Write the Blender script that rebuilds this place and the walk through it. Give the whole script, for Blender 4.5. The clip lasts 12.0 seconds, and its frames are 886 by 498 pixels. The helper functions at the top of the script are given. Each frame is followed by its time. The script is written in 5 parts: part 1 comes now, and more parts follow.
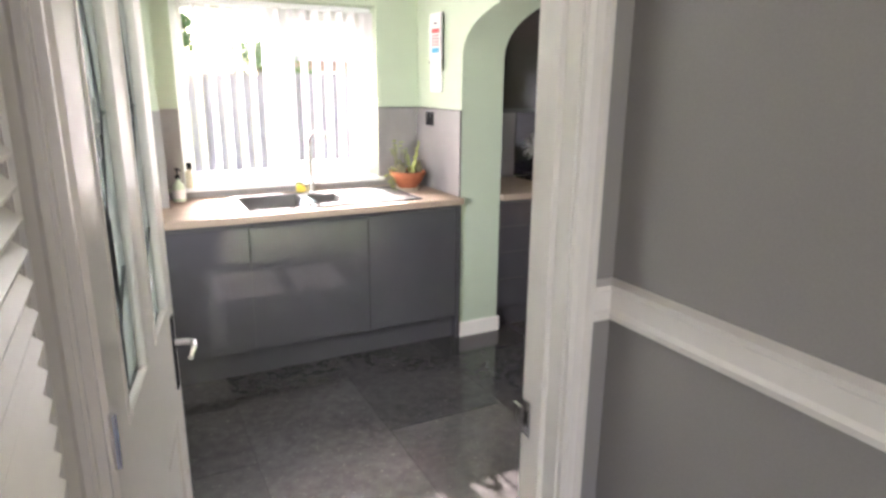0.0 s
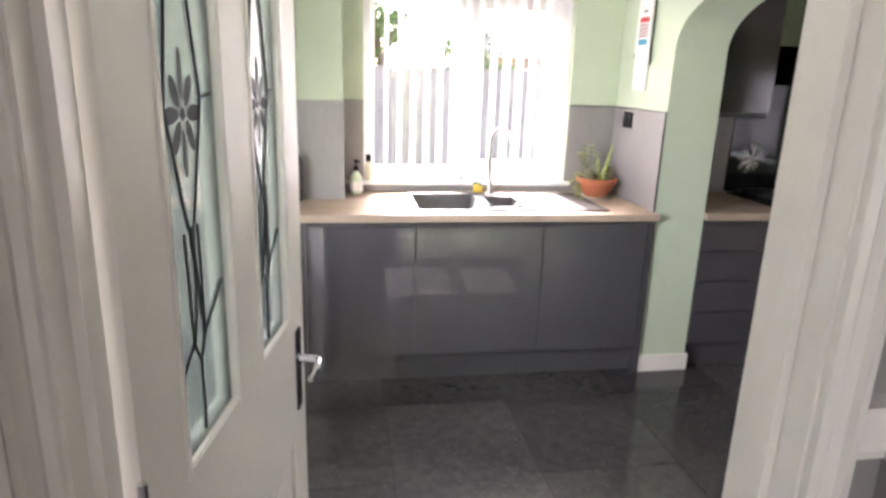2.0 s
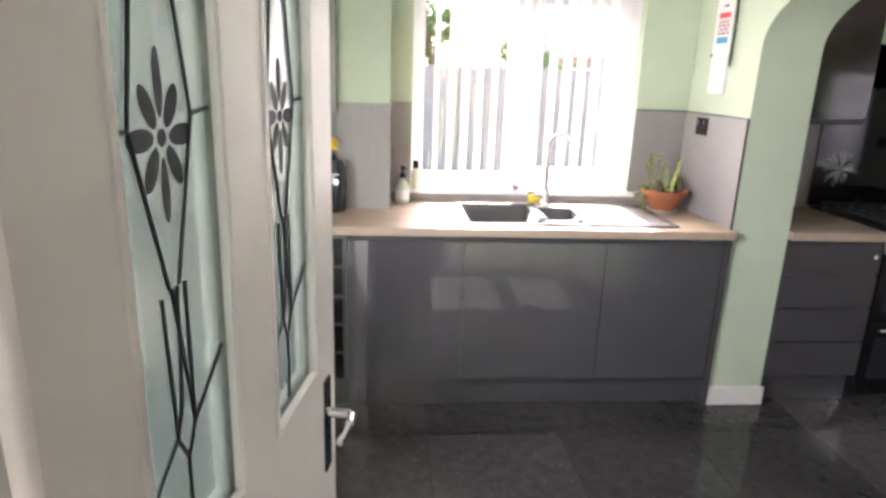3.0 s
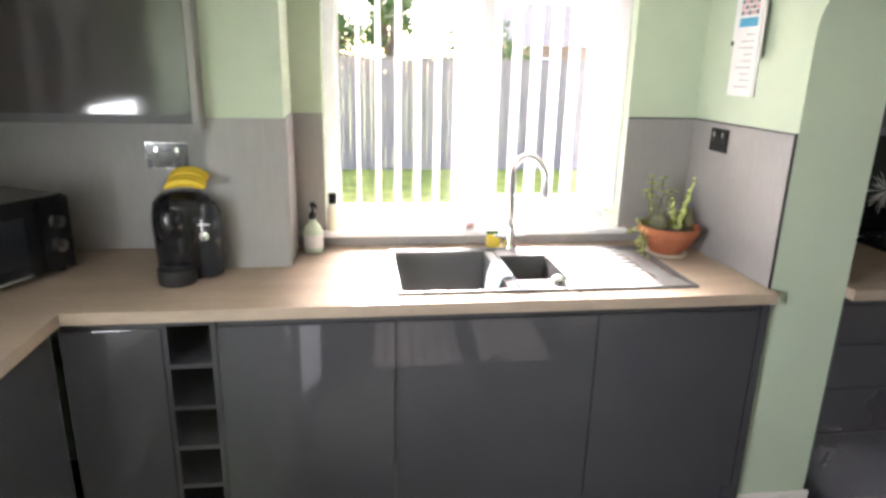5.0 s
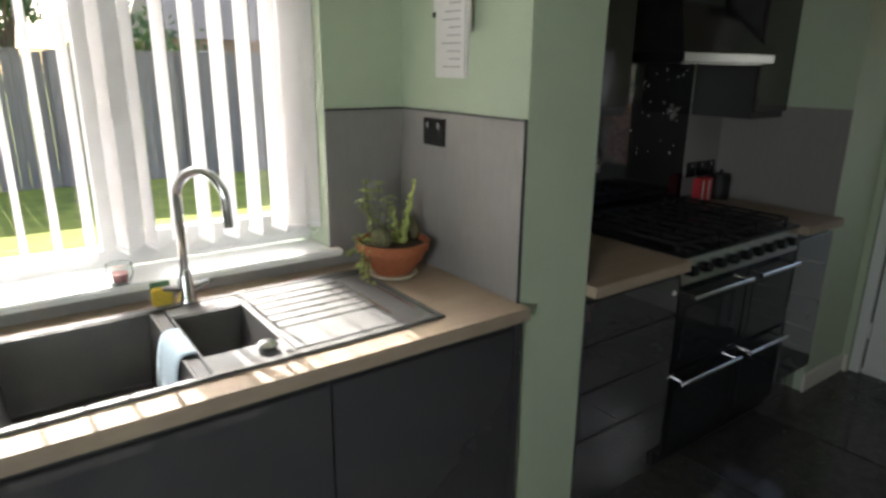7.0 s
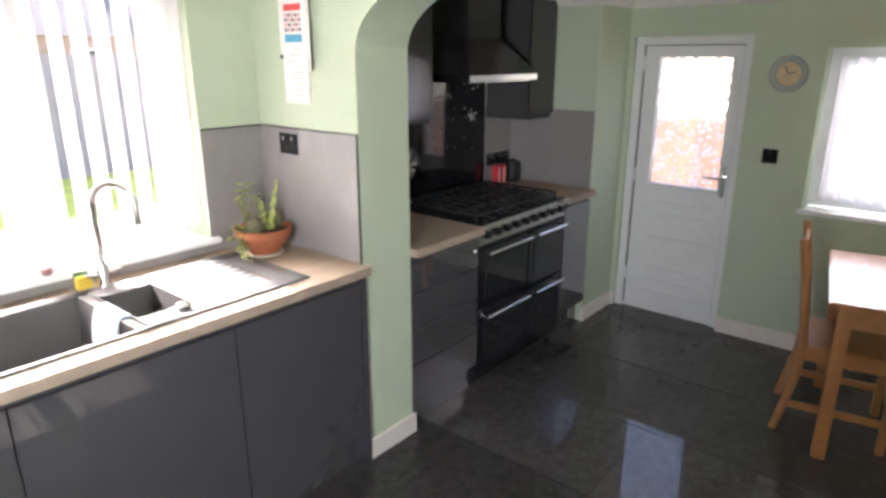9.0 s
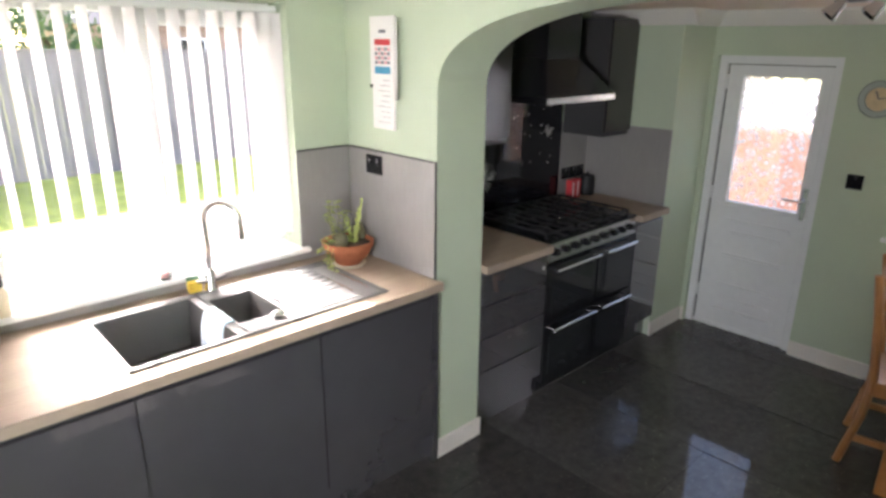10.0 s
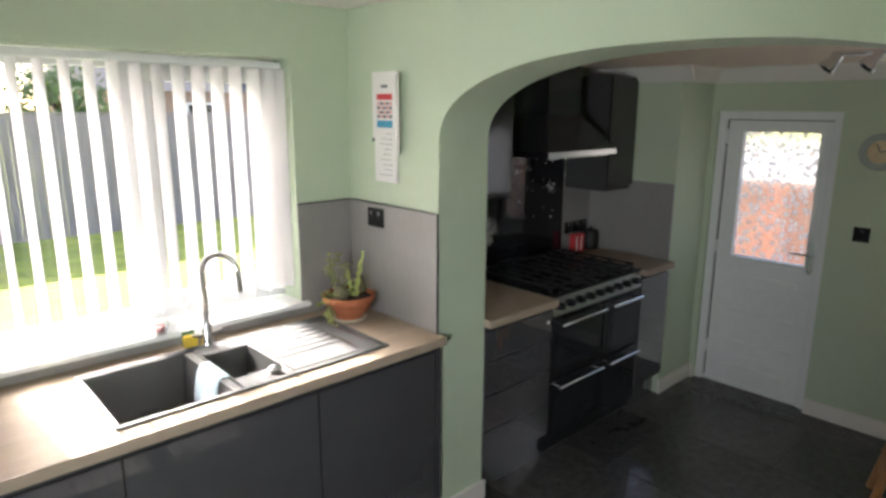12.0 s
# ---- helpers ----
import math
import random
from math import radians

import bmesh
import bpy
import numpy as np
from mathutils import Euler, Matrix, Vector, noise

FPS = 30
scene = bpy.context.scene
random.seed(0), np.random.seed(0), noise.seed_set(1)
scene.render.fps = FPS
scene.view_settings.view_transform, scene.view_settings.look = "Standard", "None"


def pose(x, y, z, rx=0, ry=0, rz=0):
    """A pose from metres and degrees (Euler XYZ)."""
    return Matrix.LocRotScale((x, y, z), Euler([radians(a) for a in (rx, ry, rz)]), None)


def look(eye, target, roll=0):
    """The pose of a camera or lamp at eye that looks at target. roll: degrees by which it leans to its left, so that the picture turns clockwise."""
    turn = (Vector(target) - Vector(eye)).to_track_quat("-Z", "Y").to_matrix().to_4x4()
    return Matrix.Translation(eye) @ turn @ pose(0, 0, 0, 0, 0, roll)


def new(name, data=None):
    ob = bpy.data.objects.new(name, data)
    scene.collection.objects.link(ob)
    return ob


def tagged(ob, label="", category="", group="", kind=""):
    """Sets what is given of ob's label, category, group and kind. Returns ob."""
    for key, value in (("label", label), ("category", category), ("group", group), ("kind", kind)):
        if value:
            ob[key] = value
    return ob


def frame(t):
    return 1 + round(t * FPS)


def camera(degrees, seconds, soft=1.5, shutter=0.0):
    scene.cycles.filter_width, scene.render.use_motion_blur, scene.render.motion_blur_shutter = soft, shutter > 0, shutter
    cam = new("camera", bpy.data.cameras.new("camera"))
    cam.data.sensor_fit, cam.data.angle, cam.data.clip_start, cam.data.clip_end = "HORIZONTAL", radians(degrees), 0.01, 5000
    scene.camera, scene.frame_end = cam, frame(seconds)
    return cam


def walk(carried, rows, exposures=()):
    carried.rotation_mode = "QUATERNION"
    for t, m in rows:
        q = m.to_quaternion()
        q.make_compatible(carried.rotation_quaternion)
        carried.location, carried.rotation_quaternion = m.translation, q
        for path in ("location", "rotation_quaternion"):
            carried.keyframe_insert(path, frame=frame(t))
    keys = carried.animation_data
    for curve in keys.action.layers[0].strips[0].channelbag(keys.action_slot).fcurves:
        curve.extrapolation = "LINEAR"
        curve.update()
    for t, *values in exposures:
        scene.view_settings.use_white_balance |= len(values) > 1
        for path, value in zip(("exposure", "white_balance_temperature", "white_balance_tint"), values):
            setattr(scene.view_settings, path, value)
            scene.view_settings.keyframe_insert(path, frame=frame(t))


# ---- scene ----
cam = camera(70.5, 12.0, soft=3.0)
PATH = [
    (0, (1.306, 0.994, 1.569), (2.179, 2.719, 1.059), 0.48),
    (0.5, (1.354, 1.011, 1.557), (2.005, 2.831, 1.043), 0.68),
    (1, (1.424, 1.062, 1.568), (1.959, 2.918, 1.052), 0.8),
    (1.5, (1.485, 1.12, 1.563), (1.916, 3.003, 1.044), 0.98),
    (2, (1.475, 1.297, 1.548), (1.792, 3.2, 1.022), 1.86),
    (2.5, (1.472, 1.429, 1.559), (1.677, 3.347, 1.031), 2.01),
    (4.5, (1.645, 2.172, 1.557), (1.792, 4.088, 1.002), 2.05),
    (5, (1.724, 2.479, 1.597), (1.992, 4.381, 1.037), 1.31),
    (5.5, (1.914, 2.781, 1.589), (2.364, 4.642, 1.011), 0.73),
    (6, (2.026, 3.033, 1.57), (2.559, 4.878, 1.012), 0.89),
    (6.5, (2.037, 3.113, 1.556), (2.598, 4.946, 0.985), 0.56),
    (7, (1.93, 3.065, 1.549), (3.058, 4.62, 0.991), 0.6),
    (7.5, (1.881, 2.791, 1.57), (3.331, 4.037, 0.983), -0.34),
    (7.7, (1.822, 2.679, 1.585), (3.323, 3.865, 1.004), -0.01),
    (9.3, (1.415, 2.501, 1.745), (2.865, 3.745, 1.155), 0.21),
    (9.5, (1.395, 2.473, 1.786), (2.798, 3.762, 1.178), 0.37),
    (10, (1.376, 2.422, 1.876), (2.676, 3.809, 1.254), 0.53),
    (10.5, (1.373, 2.370, 1.964), (2.613, 3.818, 1.360), 0.46),
    (11, (1.373, 2.352, 1.994), (2.609, 3.824, 1.442), 0.38),
    (11.5, (1.376, 2.382, 1.923), (2.650, 3.851, 1.456), 0.29),
    (12, (1.405, 2.443, 1.834), (2.730, 3.876, 1.396), 0.25),
]
EXPOSURES = [(t, stops + 0.08, 6550, tint) for t, stops, tint in ((0.0, 3.12, 25), (2.5, 3.0, 27), (4.5, 2.85, 22), (5.5, 2.3, 18), (6.5, 1.12, 11), (7.0, 1.25, 11), (7.5, 2.15, 14), (9.5, 2.85, 23), (10.5, 2.3, 18), (11.0, 2.15, 17), (12.0, 2.0, 15))]
walk(cam, [(t, look(eye, target, roll)) for t, eye, target, roll in PATH], EXPOSURES)

# ---- daylight and added fill ----
SUN_UP, SUN_SIDE = 34.2, 3.5          # degrees above the horizon, degrees off the garden axis
world = bpy.data.worlds.new("sky")
scene.world = world
world.use_nodes = True
wn = world.node_tree.nodes
sky = wn.new("ShaderNodeTexSky")
sky.sky_type, sky.sun_disc = "NISHITA", False
sky.sun_elevation, sky.sun_rotation = radians(SUN_UP), radians(-SUN_SIDE)
world.node_tree.links.new(sky.outputs[0], wn["Background"].inputs[0])
wn["Background"].inputs[1].default_value = 0.12
sun_data = bpy.data.lights.new("sun", "SUN")
sun_data.energy, sun_data.angle, sun_data.color = 5.0, radians(0.5), (1.0, 0.95, 0.86)
sun = new("sun", sun_data)
way = Vector((math.sin(radians(SUN_SIDE)) * math.cos(radians(SUN_UP)), -math.cos(radians(SUN_SIDE)) * math.cos(radians(SUN_UP)), -math.sin(radians(SUN_UP))))
sun.matrix_world = look((2, 9, 8), Vector((2, 9, 8)) + way)


def light_panel(name, place, target, wide, high, watts):
    """An area lamp: sky light at the dining window, or an added fill."""
    lamp = bpy.data.lights.new(name, "AREA")
    lamp.shape, lamp.size, lamp.size_y, lamp.energy, lamp.color = "RECTANGLE", wide, high, watts, (0.9, 0.96, 1.0)
    ob = new(name, lamp)
    ob.matrix_world = look(place, target)
    return ob


# No window is known here: an unseen panel added to brighten the hall.
light_panel("hall_fill_panel", (1.0, -0.55, 1.35), (2.1, 0.1, 1.35), 1.0, 1.5, 4.2)
light_panel("dining_window_daylight", (5.80, 2.565, 1.32), (4.0, 2.565, 1.1), 1.2, 0.85, 6)
# Unseen fill panel, added to brighten the arch wall and its reveals.
light_panel("kitchen_side_fill", (0.08, 2.5, 1.5), (3.1, 3.9, 1.5), 0.85, 1.0, 13)

# ---- materials ----


def mat(name, color, rough=0.5, metal=0.0, vary=0.12, grain=40.0, bump=0.05, stain=3.0, coat=0.0, spec=0.5, stretch=(1, 1, 1), rvary=0.1):
    m = bpy.data.materials.new(name)
    m.use_nodes = True
    n, l = m.node_tree.nodes, m.node_tree.links
    p = n["Principled BSDF"]
    p.inputs["Metallic"].default_value = metal
    p.inputs["Specular IOR Level"].default_value = spec
    p.inputs["Coat Weight"].default_value = coat
    p.inputs["Coat Roughness"].default_value = 0.015
    p.inputs["Coat IOR"].default_value = 2.0 if coat >= 1 else 1.5
    co = n.new("ShaderNodeTexCoord")
    mp = n.new("ShaderNodeMapping")
    mp.inputs["Scale"].default_value = stretch
    l.new(co.outputs["Object"], mp.inputs[0])
    fine, large = n.new("ShaderNodeTexNoise"), n.new("ShaderNodeTexNoise")
    for t, sc in ((fine, grain), (large, stain)):
        t.inputs["Scale"].default_value, t.inputs["Detail"].default_value = sc, 5
        l.new(mp.outputs[0], t.inputs[0])
    add = n.new("ShaderNodeMath")
    add.operation = "ADD"
    l.new(fine.outputs[0], add.inputs[0]), l.new(large.outputs[0], add.inputs[1])
    rng = n.new("ShaderNodeMapRange")
    rng.inputs["From Min"].default_value, rng.inputs["From Max"].default_value = 0.7, 1.3
    rng.inputs["To Min"].default_value, rng.inputs["To Max"].default_value = 1 - vary, 1 + vary
    l.new(add.outputs[0], rng.inputs[0])
    hsv = n.new("ShaderNodeHueSaturation")
    hsv.inputs["Color"].default_value = (*color, 1)
    l.new(rng.outputs[0], hsv.inputs["Value"])
    l.new(hsv.outputs[0], p.inputs["Base Color"])
    rr = n.new("ShaderNodeMapRange")
    rr.inputs["To Min"].default_value, rr.inputs["To Max"].default_value = max(0.02, rough * (1 - rvary)), min(1, rough * (1 + rvary))
    l.new(large.outputs[0], rr.inputs[0])
    l.new(rr.outputs[0], p.inputs["Roughness"])
    if bump:
        bp = n.new("ShaderNodeBump")
        bp.inputs["Strength"].default_value, bp.inputs["Distance"].default_value = bump, 0.002
        l.new(fine.outputs[0], bp.inputs["Height"])
        l.new(bp.outputs[0], p.inputs["Normal"])
    return m


def tile_mat():
    m = mat("dark_stone_tile", (0.052, 0.049, 0.049), 0.055, vary=0.28, grain=20, bump=0.02, stain=2.2, spec=0.5, rvary=0.35)
    n, l = m.node_tree.nodes, m.node_tree.links
    p = n["Principled BSDF"]
    base = p.inputs["Base Color"].links[0].from_socket
    speck = n.new("ShaderNodeTexNoise")
    speck.inputs["Scale"].default_value, speck.inputs["Detail"].default_value = 45, 9
    co = n.new("ShaderNodeTexCoord")
    l.new(co.outputs["Object"], speck.inputs[0])
    ramp = n.new("ShaderNodeValToRGB")
    ramp.color_ramp.elements[0].position, ramp.color_ramp.elements[1].position = 0.60, 0.86
    l.new(speck.outputs[0], ramp.inputs[0])
    mix = n.new("ShaderNodeMix")
    mix.data_type = "RGBA"
    mix.inputs["B"].default_value = (0.13, 0.12, 0.11, 1)
    l.new(base, mix.inputs["A"])
    l.new(ramp.outputs[0], mix.inputs["Factor"])
    info = n.new("ShaderNodeObjectInfo")
    rng = n.new("ShaderNodeMapRange")
    rng.inputs["To Min"].default_value, rng.inputs["To Max"].default_value = 0.8, 1.25
    l.new(info.outputs["Random"], rng.inputs[0])
    hsv = n.new("ShaderNodeHueSaturation")
    l.new(mix.outputs["Result"], hsv.inputs["Color"])
    l.new(rng.outputs[0], hsv.inputs["Value"])
    l.new(hsv.outputs[0], p.inputs["Base Color"])
    return m


def glass_mat(name, color=(1, 1, 1), rough=0.0):
    m = bpy.data.materials.new(name)
    m.use_nodes = True
    p = m.node_tree.nodes["Principled BSDF"]
    p.inputs["Base Color"].default_value = (*color, 1)
    p.inputs["Transmission Weight"].default_value = 1
    p.inputs["Roughness"].default_value = rough
    p.inputs["IOR"].default_value = 1.45
    return m


def etched_mat(name, color, rough, cloud, flowers):
    """Glass with a clouded, light-scattering face; flowers: scale of an etched pattern, 0 for none."""
    m = glass_mat(name, color, rough)
    n, l = m.node_tree.nodes, m.node_tree.links
    p = n["Principled BSDF"]
    t, d, both, mix = n.new("ShaderNodeBsdfTranslucent"), n.new("ShaderNodeBsdfDiffuse"), n.new("ShaderNodeMixShader"), n.new("ShaderNodeMixShader")
    for s in (t, d):
        s.inputs[0].default_value = (*color, 1)
    both.inputs[0].default_value = 0.35
    l.new(t.outputs[0], both.inputs[1]), l.new(d.outputs[0], both.inputs[2])
    l.new(p.outputs[0], mix.inputs[1]), l.new(both.outputs[0], mix.inputs[2])
    mix.inputs[0].default_value = cloud
    if flowers:
        co, v = n.new("ShaderNodeTexCoord"), n.new("ShaderNodeTexVoronoi")
        v.inputs["Scale"].default_value = flowers
        l.new(co.outputs["Object"], v.inputs["Vector"])
        r = n.new("ShaderNodeValToRGB")
        r.color_ramp.elements[0].position, r.color_ramp.elements[1].position = 0.34, 0.46
        r.color_ramp.elements[0].color, r.color_ramp.elements[1].color = (0.75, 0.75, 0.75, 1), (0.12, 0.12, 0.12, 1)
        l.new(v.outputs["Distance"], r.inputs[0])
        l.new(r.outputs[0], mix.inputs[0])
    l.new(mix.outputs[0], n["Material Output"].inputs[0])
    return m


def blind_mat():
    m = bpy.data.materials.new("blind_fabric")
    m.use_nodes = True
    n, l = m.node_tree.nodes, m.node_tree.links
    n.remove(n["Principled BSDF"])
    d, t, mix = n.new("ShaderNodeBsdfDiffuse"), n.new("ShaderNodeBsdfTranslucent"), n.new("ShaderNodeMixShader")
    wave = n.new("ShaderNodeTexNoise")
    wave.inputs["Scale"].default_value = 160
    rng = n.new("ShaderNodeMapRange")
    rng.inputs["To Min"].default_value, rng.inputs["To Max"].default_value = 0.86, 1.0
    l.new(wave.outputs[0], rng.inputs[0])
    hsv = n.new("ShaderNodeHueSaturation")
    hsv.inputs["Color"].default_value = (0.84, 0.82, 0.83, 1)
    l.new(rng.outputs[0], hsv.inputs["Value"])
    l.new(hsv.outputs[0], d.inputs[0]), l.new(hsv.outputs[0], t.inputs[0])
    mix.inputs[0].default_value = 0.2
    l.new(d.outputs[0], mix.inputs[1]), l.new(t.outputs[0], mix.inputs[2])
    l.new(mix.outputs[0], n["Material Output"].inputs[0])
    return m


GREEN = mat("sage_green_emulsion", (0.52, 0.60, 0.46), 0.75, vary=0.04, grain=220, bump=0.08, stain=1.5)
HALL = mat("warm_grey_emulsion", (0.29, 0.272, 0.258), 0.6, vary=0.05, grain=220, bump=0.08, stain=1.2)
WHITE = mat("white_gloss_paint", (0.80, 0.76, 0.71), 0.3, vary=0.025, grain=30, bump=0.0)
UPVC = mat("white_plastic", (0.82, 0.83, 0.84), 0.3, vary=0.03, grain=20, bump=0.0)
CEIL = mat("ceiling_paint", (0.82, 0.79, 0.75), 0.9, vary=0.03, grain=200, bump=0.1)
SPLASH = mat("grey_laminate_panel", (0.30, 0.286, 0.278), 0.4, vary=0.06, grain=60, bump=0.02, stretch=(1, 1, 0.2))
GLOSS = mat("dark_grey_gloss_lacquer", (0.072, 0.070, 0.077), 0.03, vary=0.04, grain=8, bump=0.0, coat=1.0, spec=0.5)
# Same lacquer as GLOSS, darkened and dulled to keep the fill panel's reflection down.
WALLGLOSS = mat("dulled_brown_grey_lacquer", (0.05, 0.045, 0.045), 0.09, vary=0.05, grain=8, bump=0.0, coat=0.4, spec=0.4)
CARCASS = mat("dark_grey_carcass", (0.055, 0.053, 0.056), 0.45, vary=0.08, grain=50)
WORKTOP = mat("pale_oak_worktop", (0.40, 0.315, 0.245), 0.55, spec=0.14, vary=0.10, grain=60, bump=0.03, stain=6, stretch=(0.25, 2.5, 1))
TILE = tile_mat()
GROUT = mat("dark_grout", (0.018, 0.017, 0.016), 0.9, vary=0.2, grain=120)
CARPET = mat("grey_carpet", (0.2, 0.19, 0.185), 0.95, vary=0.2, grain=300, bump=0.4)
GRANITE = mat("black_composite_stone", (0.055, 0.055, 0.056), 0.54, vary=0.25, grain=260, bump=0.12, spec=1.0)
CHROME = mat("polished_chrome", (0.78, 0.78, 0.8), 0.08, 1.0, vary=0.03, bump=0.0)
STEEL = mat("brushed_steel", (0.55, 0.55, 0.57), 0.25, 1.0, vary=0.06, grain=80, bump=0.02, stretch=(0.1, 1, 1))
BLACK = mat("black_enamel", (0.012, 0.012, 0.014), 0.16, vary=0.2, grain=30, bump=0.0)
BLACKMATT = mat("black_cast_iron", (0.016, 0.016, 0.017), 0.55, vary=0.25, grain=120, bump=0.15)
BLACKGLASS = mat("black_glass", (0.006, 0.006, 0.009), 0.05, vary=0.1, grain=10, bump=0.0)
OVENGLASS = mat("oven_door_glass", (0.02, 0.022, 0.026), 0.05, vary=0.1, grain=10, bump=0.0)
TERRA = mat("terracotta_clay", (0.42, 0.135, 0.06), 0.8, vary=0.15, grain=70, bump=0.15)
SOIL = mat("dry_soil", (0.07, 0.05, 0.035), 0.95, vary=0.4, grain=150, bump=0.6)
LEAF = mat("succulent_leaf", (0.36, 0.42, 0.13), 0.5, vary=0.3, grain=50)
CACTUS = mat("cactus_skin", (0.17, 0.16, 0.09), 0.7, vary=0.3, grain=120, bump=0.4)
PINE = mat("honey_pine", (0.43, 0.185, 0.065), 0.3, vary=0.18, grain=30, bump=0.05, stain=5, stretch=(6, 1, 1), coat=0.2)
PAPER = mat("white_paper", (0.80, 0.78, 0.77), 0.8, vary=0.03, grain=60, bump=0.02)
RED = mat("red_print", (0.62, 0.05, 0.06), 0.5, vary=0.1)
BLUE = mat("blue_print", (0.05, 0.32, 0.52), 0.5, vary=0.1)
INK = mat("grey_ink", (0.14, 0.14, 0.17), 0.7, vary=0.2)
PINK = mat("pale_red_print", (0.65, 0.32, 0.34), 0.7, vary=0.2, grain=200)
YELLOW = mat("yellow_skin", (0.75, 0.52, 0.03), 0.45, vary=0.12, grain=25)
SPONGE = mat("yellow_sponge", (0.68, 0.50, 0.07), 0.9, vary=0.2, grain=200, bump=0.5)
SPONGEGREEN = mat("green_scourer", (0.07, 0.16, 0.09), 0.95, vary=0.3, grain=250, bump=0.6)
CLOTH = mat("pale_blue_cloth", (0.42, 0.55, 0.65), 0.9, vary=0.1, grain=180, bump=0.35)
LEAD = mat("lead_strip", (0.035, 0.037, 0.04), 0.4, 0.7, vary=0.2, grain=60)
ETCH = mat("etched_dark_pattern", (0.045, 0.05, 0.055), 0.5, vary=0.2)
FENCE = mat("weathered_fence", (0.26, 0.225, 0.245), 0.9, vary=0.3, grain=30, bump=0.3, stretch=(6, 6, 0.6))
ORANGEFENCE = mat("orange_stained_fence", (0.60, 0.28, 0.16), 0.85, vary=0.25, grain=30, bump=0.3, stretch=(6, 6, 0.6))
BRICK = mat("outdoor_brick", (0.32, 0.22, 0.17), 0.9, vary=0.3, grain=12, bump=0.3)
GRASS = mat("lawn_grass", (0.38, 0.42, 0.07), 0.95, vary=0.4, grain=60, bump=0.6)
PAVING = mat("pale_paving", (0.42, 0.38, 0.34), 0.9, vary=0.25, grain=30, bump=0.3)
ROOF = mat("grey_roof", (0.12, 0.11, 0.11), 0.85, vary=0.25, grain=25, bump=0.3)
TREE = mat("garden_leaves", (0.07, 0.13, 0.025), 0.7, vary=0.4, grain=9)
BARK = mat("bark", (0.09, 0.065, 0.045), 0.95, vary=0.3, grain=40, bump=0.5)
REDCLOTH = mat("red_canopy", (0.62, 0.045, 0.04), 0.8, vary=0.1)
SOAPB = glass_mat("clear_plastic", (0.9, 0.95, 0.93), 0.1)
SOAP = mat("pale_green_soap", (0.55, 0.66, 0.52), 0.3, vary=0.05)
CREAM = mat("cream_ceramic", (0.68, 0.62, 0.48), 0.4, vary=0.1)
GLASS = glass_mat("clear_glass")
FROST = etched_mat("frosted_glass", (0.31, 0.345, 0.32), 0.22, 0.2, 0.0)
FROST.node_tree.nodes["Principled BSDF"].inputs["Coat Weight"].default_value = 1.0
PATTERN = etched_mat("obscure_glass", (0.97, 0.97, 0.97), 0.12, 0.62, 26.0)
BLIND = blind_mat()

# ---- building helpers ----


def box(bm, x0, x1, y0, y1, z0, z1, bevel=0.0):
    made = bmesh.ops.create_cube(bm, size=1.0)["verts"]
    for v in made:
        v.co = Vector((x0 + (v.co.x + 0.5) * (x1 - x0), y0 + (v.co.y + 0.5) * (y1 - y0), z0 + (v.co.z + 0.5) * (z1 - z0)))
    if bevel:
        edges = list({e for v in made for e in v.link_edges})
        bmesh.ops.bevel(bm, geom=edges, offset=bevel, segments=2, affect="EDGES", clamp_overlap=True)
    return bm


def boxes(*specs, bevel=0.0):
    bm = bmesh.new()
    for s in specs:
        box(bm, *s, bevel=bevel)
    return bm


def lathe(profile, place=(0, 0, 0), steps=32):
    """A turned shape from (radius, height) pairs."""
    bm = bmesh.new()
    rings = [[bm.verts.new((place[0] + r * math.cos(2 * math.pi * i / steps), place[1] + r * math.sin(2 * math.pi * i / steps), place[2] + z)) for i in range(steps)] for r, z in profile]
    for a, b in zip(rings, rings[1:]):
        for i in range(steps):
            bm.faces.new((a[i], a[(i + 1) % steps], b[(i + 1) % steps], b[i]))
    if profile[0][0] > 1e-4:
        bm.faces.new(rings[0][::-1])
    if profile[-1][0] > 1e-4:
        bm.faces.new(rings[-1])
    return bm


def tube(points, radius, steps=12, bm=None):
    """A round bar along a line of points; radius may be a list."""
    bm = bm or bmesh.new()
    pts = [Vector(p) for p in points]
    rad = radius if isinstance(radius, (list, tuple)) else [radius] * len(pts)
    rings, side = [], None
    for i, p in enumerate(pts):
        d = (pts[min(i + 1, len(pts) - 1)] - pts[max(i - 1, 0)]).normalized()
        if side is None:
            side = d.orthogonal().normalized()
        side = (side - d * side.dot(d)).normalized()
        up = d.cross(side)
        rings.append([bm.verts.new(p + (side * math.cos(2 * math.pi * k / steps) + up * math.sin(2 * math.pi * k / steps)) * rad[i]) for k in range(steps)])
    for a, b in zip(rings, rings[1:]):
        for k in range(steps):
            bm.faces.new((a[k], a[(k + 1) % steps], b[(k + 1) % steps], b[k]))
    bm.faces.new(rings[0][::-1]), bm.faces.new(rings[-1])
    return bm


def prism(outline, axis, a, b, bm=None):
    """Pushes a closed outline (pairs) along an axis from a to b."""
    bm = bm or bmesh.new()
    def at(u, v, w):
        return {"x": (w, u, v), "y": (u, w, v), "z": (u, v, w)}[axis]
    lo = [bm.verts.new(at(u, v, a)) for u, v in outline]
    hi = [bm.verts.new(at(u, v, b)) for u, v in outline]
    k = len(outline)
    for i in range(k):
        bm.faces.new((lo[i], lo[(i + 1) % k], hi[(i + 1) % k], hi[i]))
    bm.faces.new(lo[::-1]), bm.faces.new(hi)
    return bm


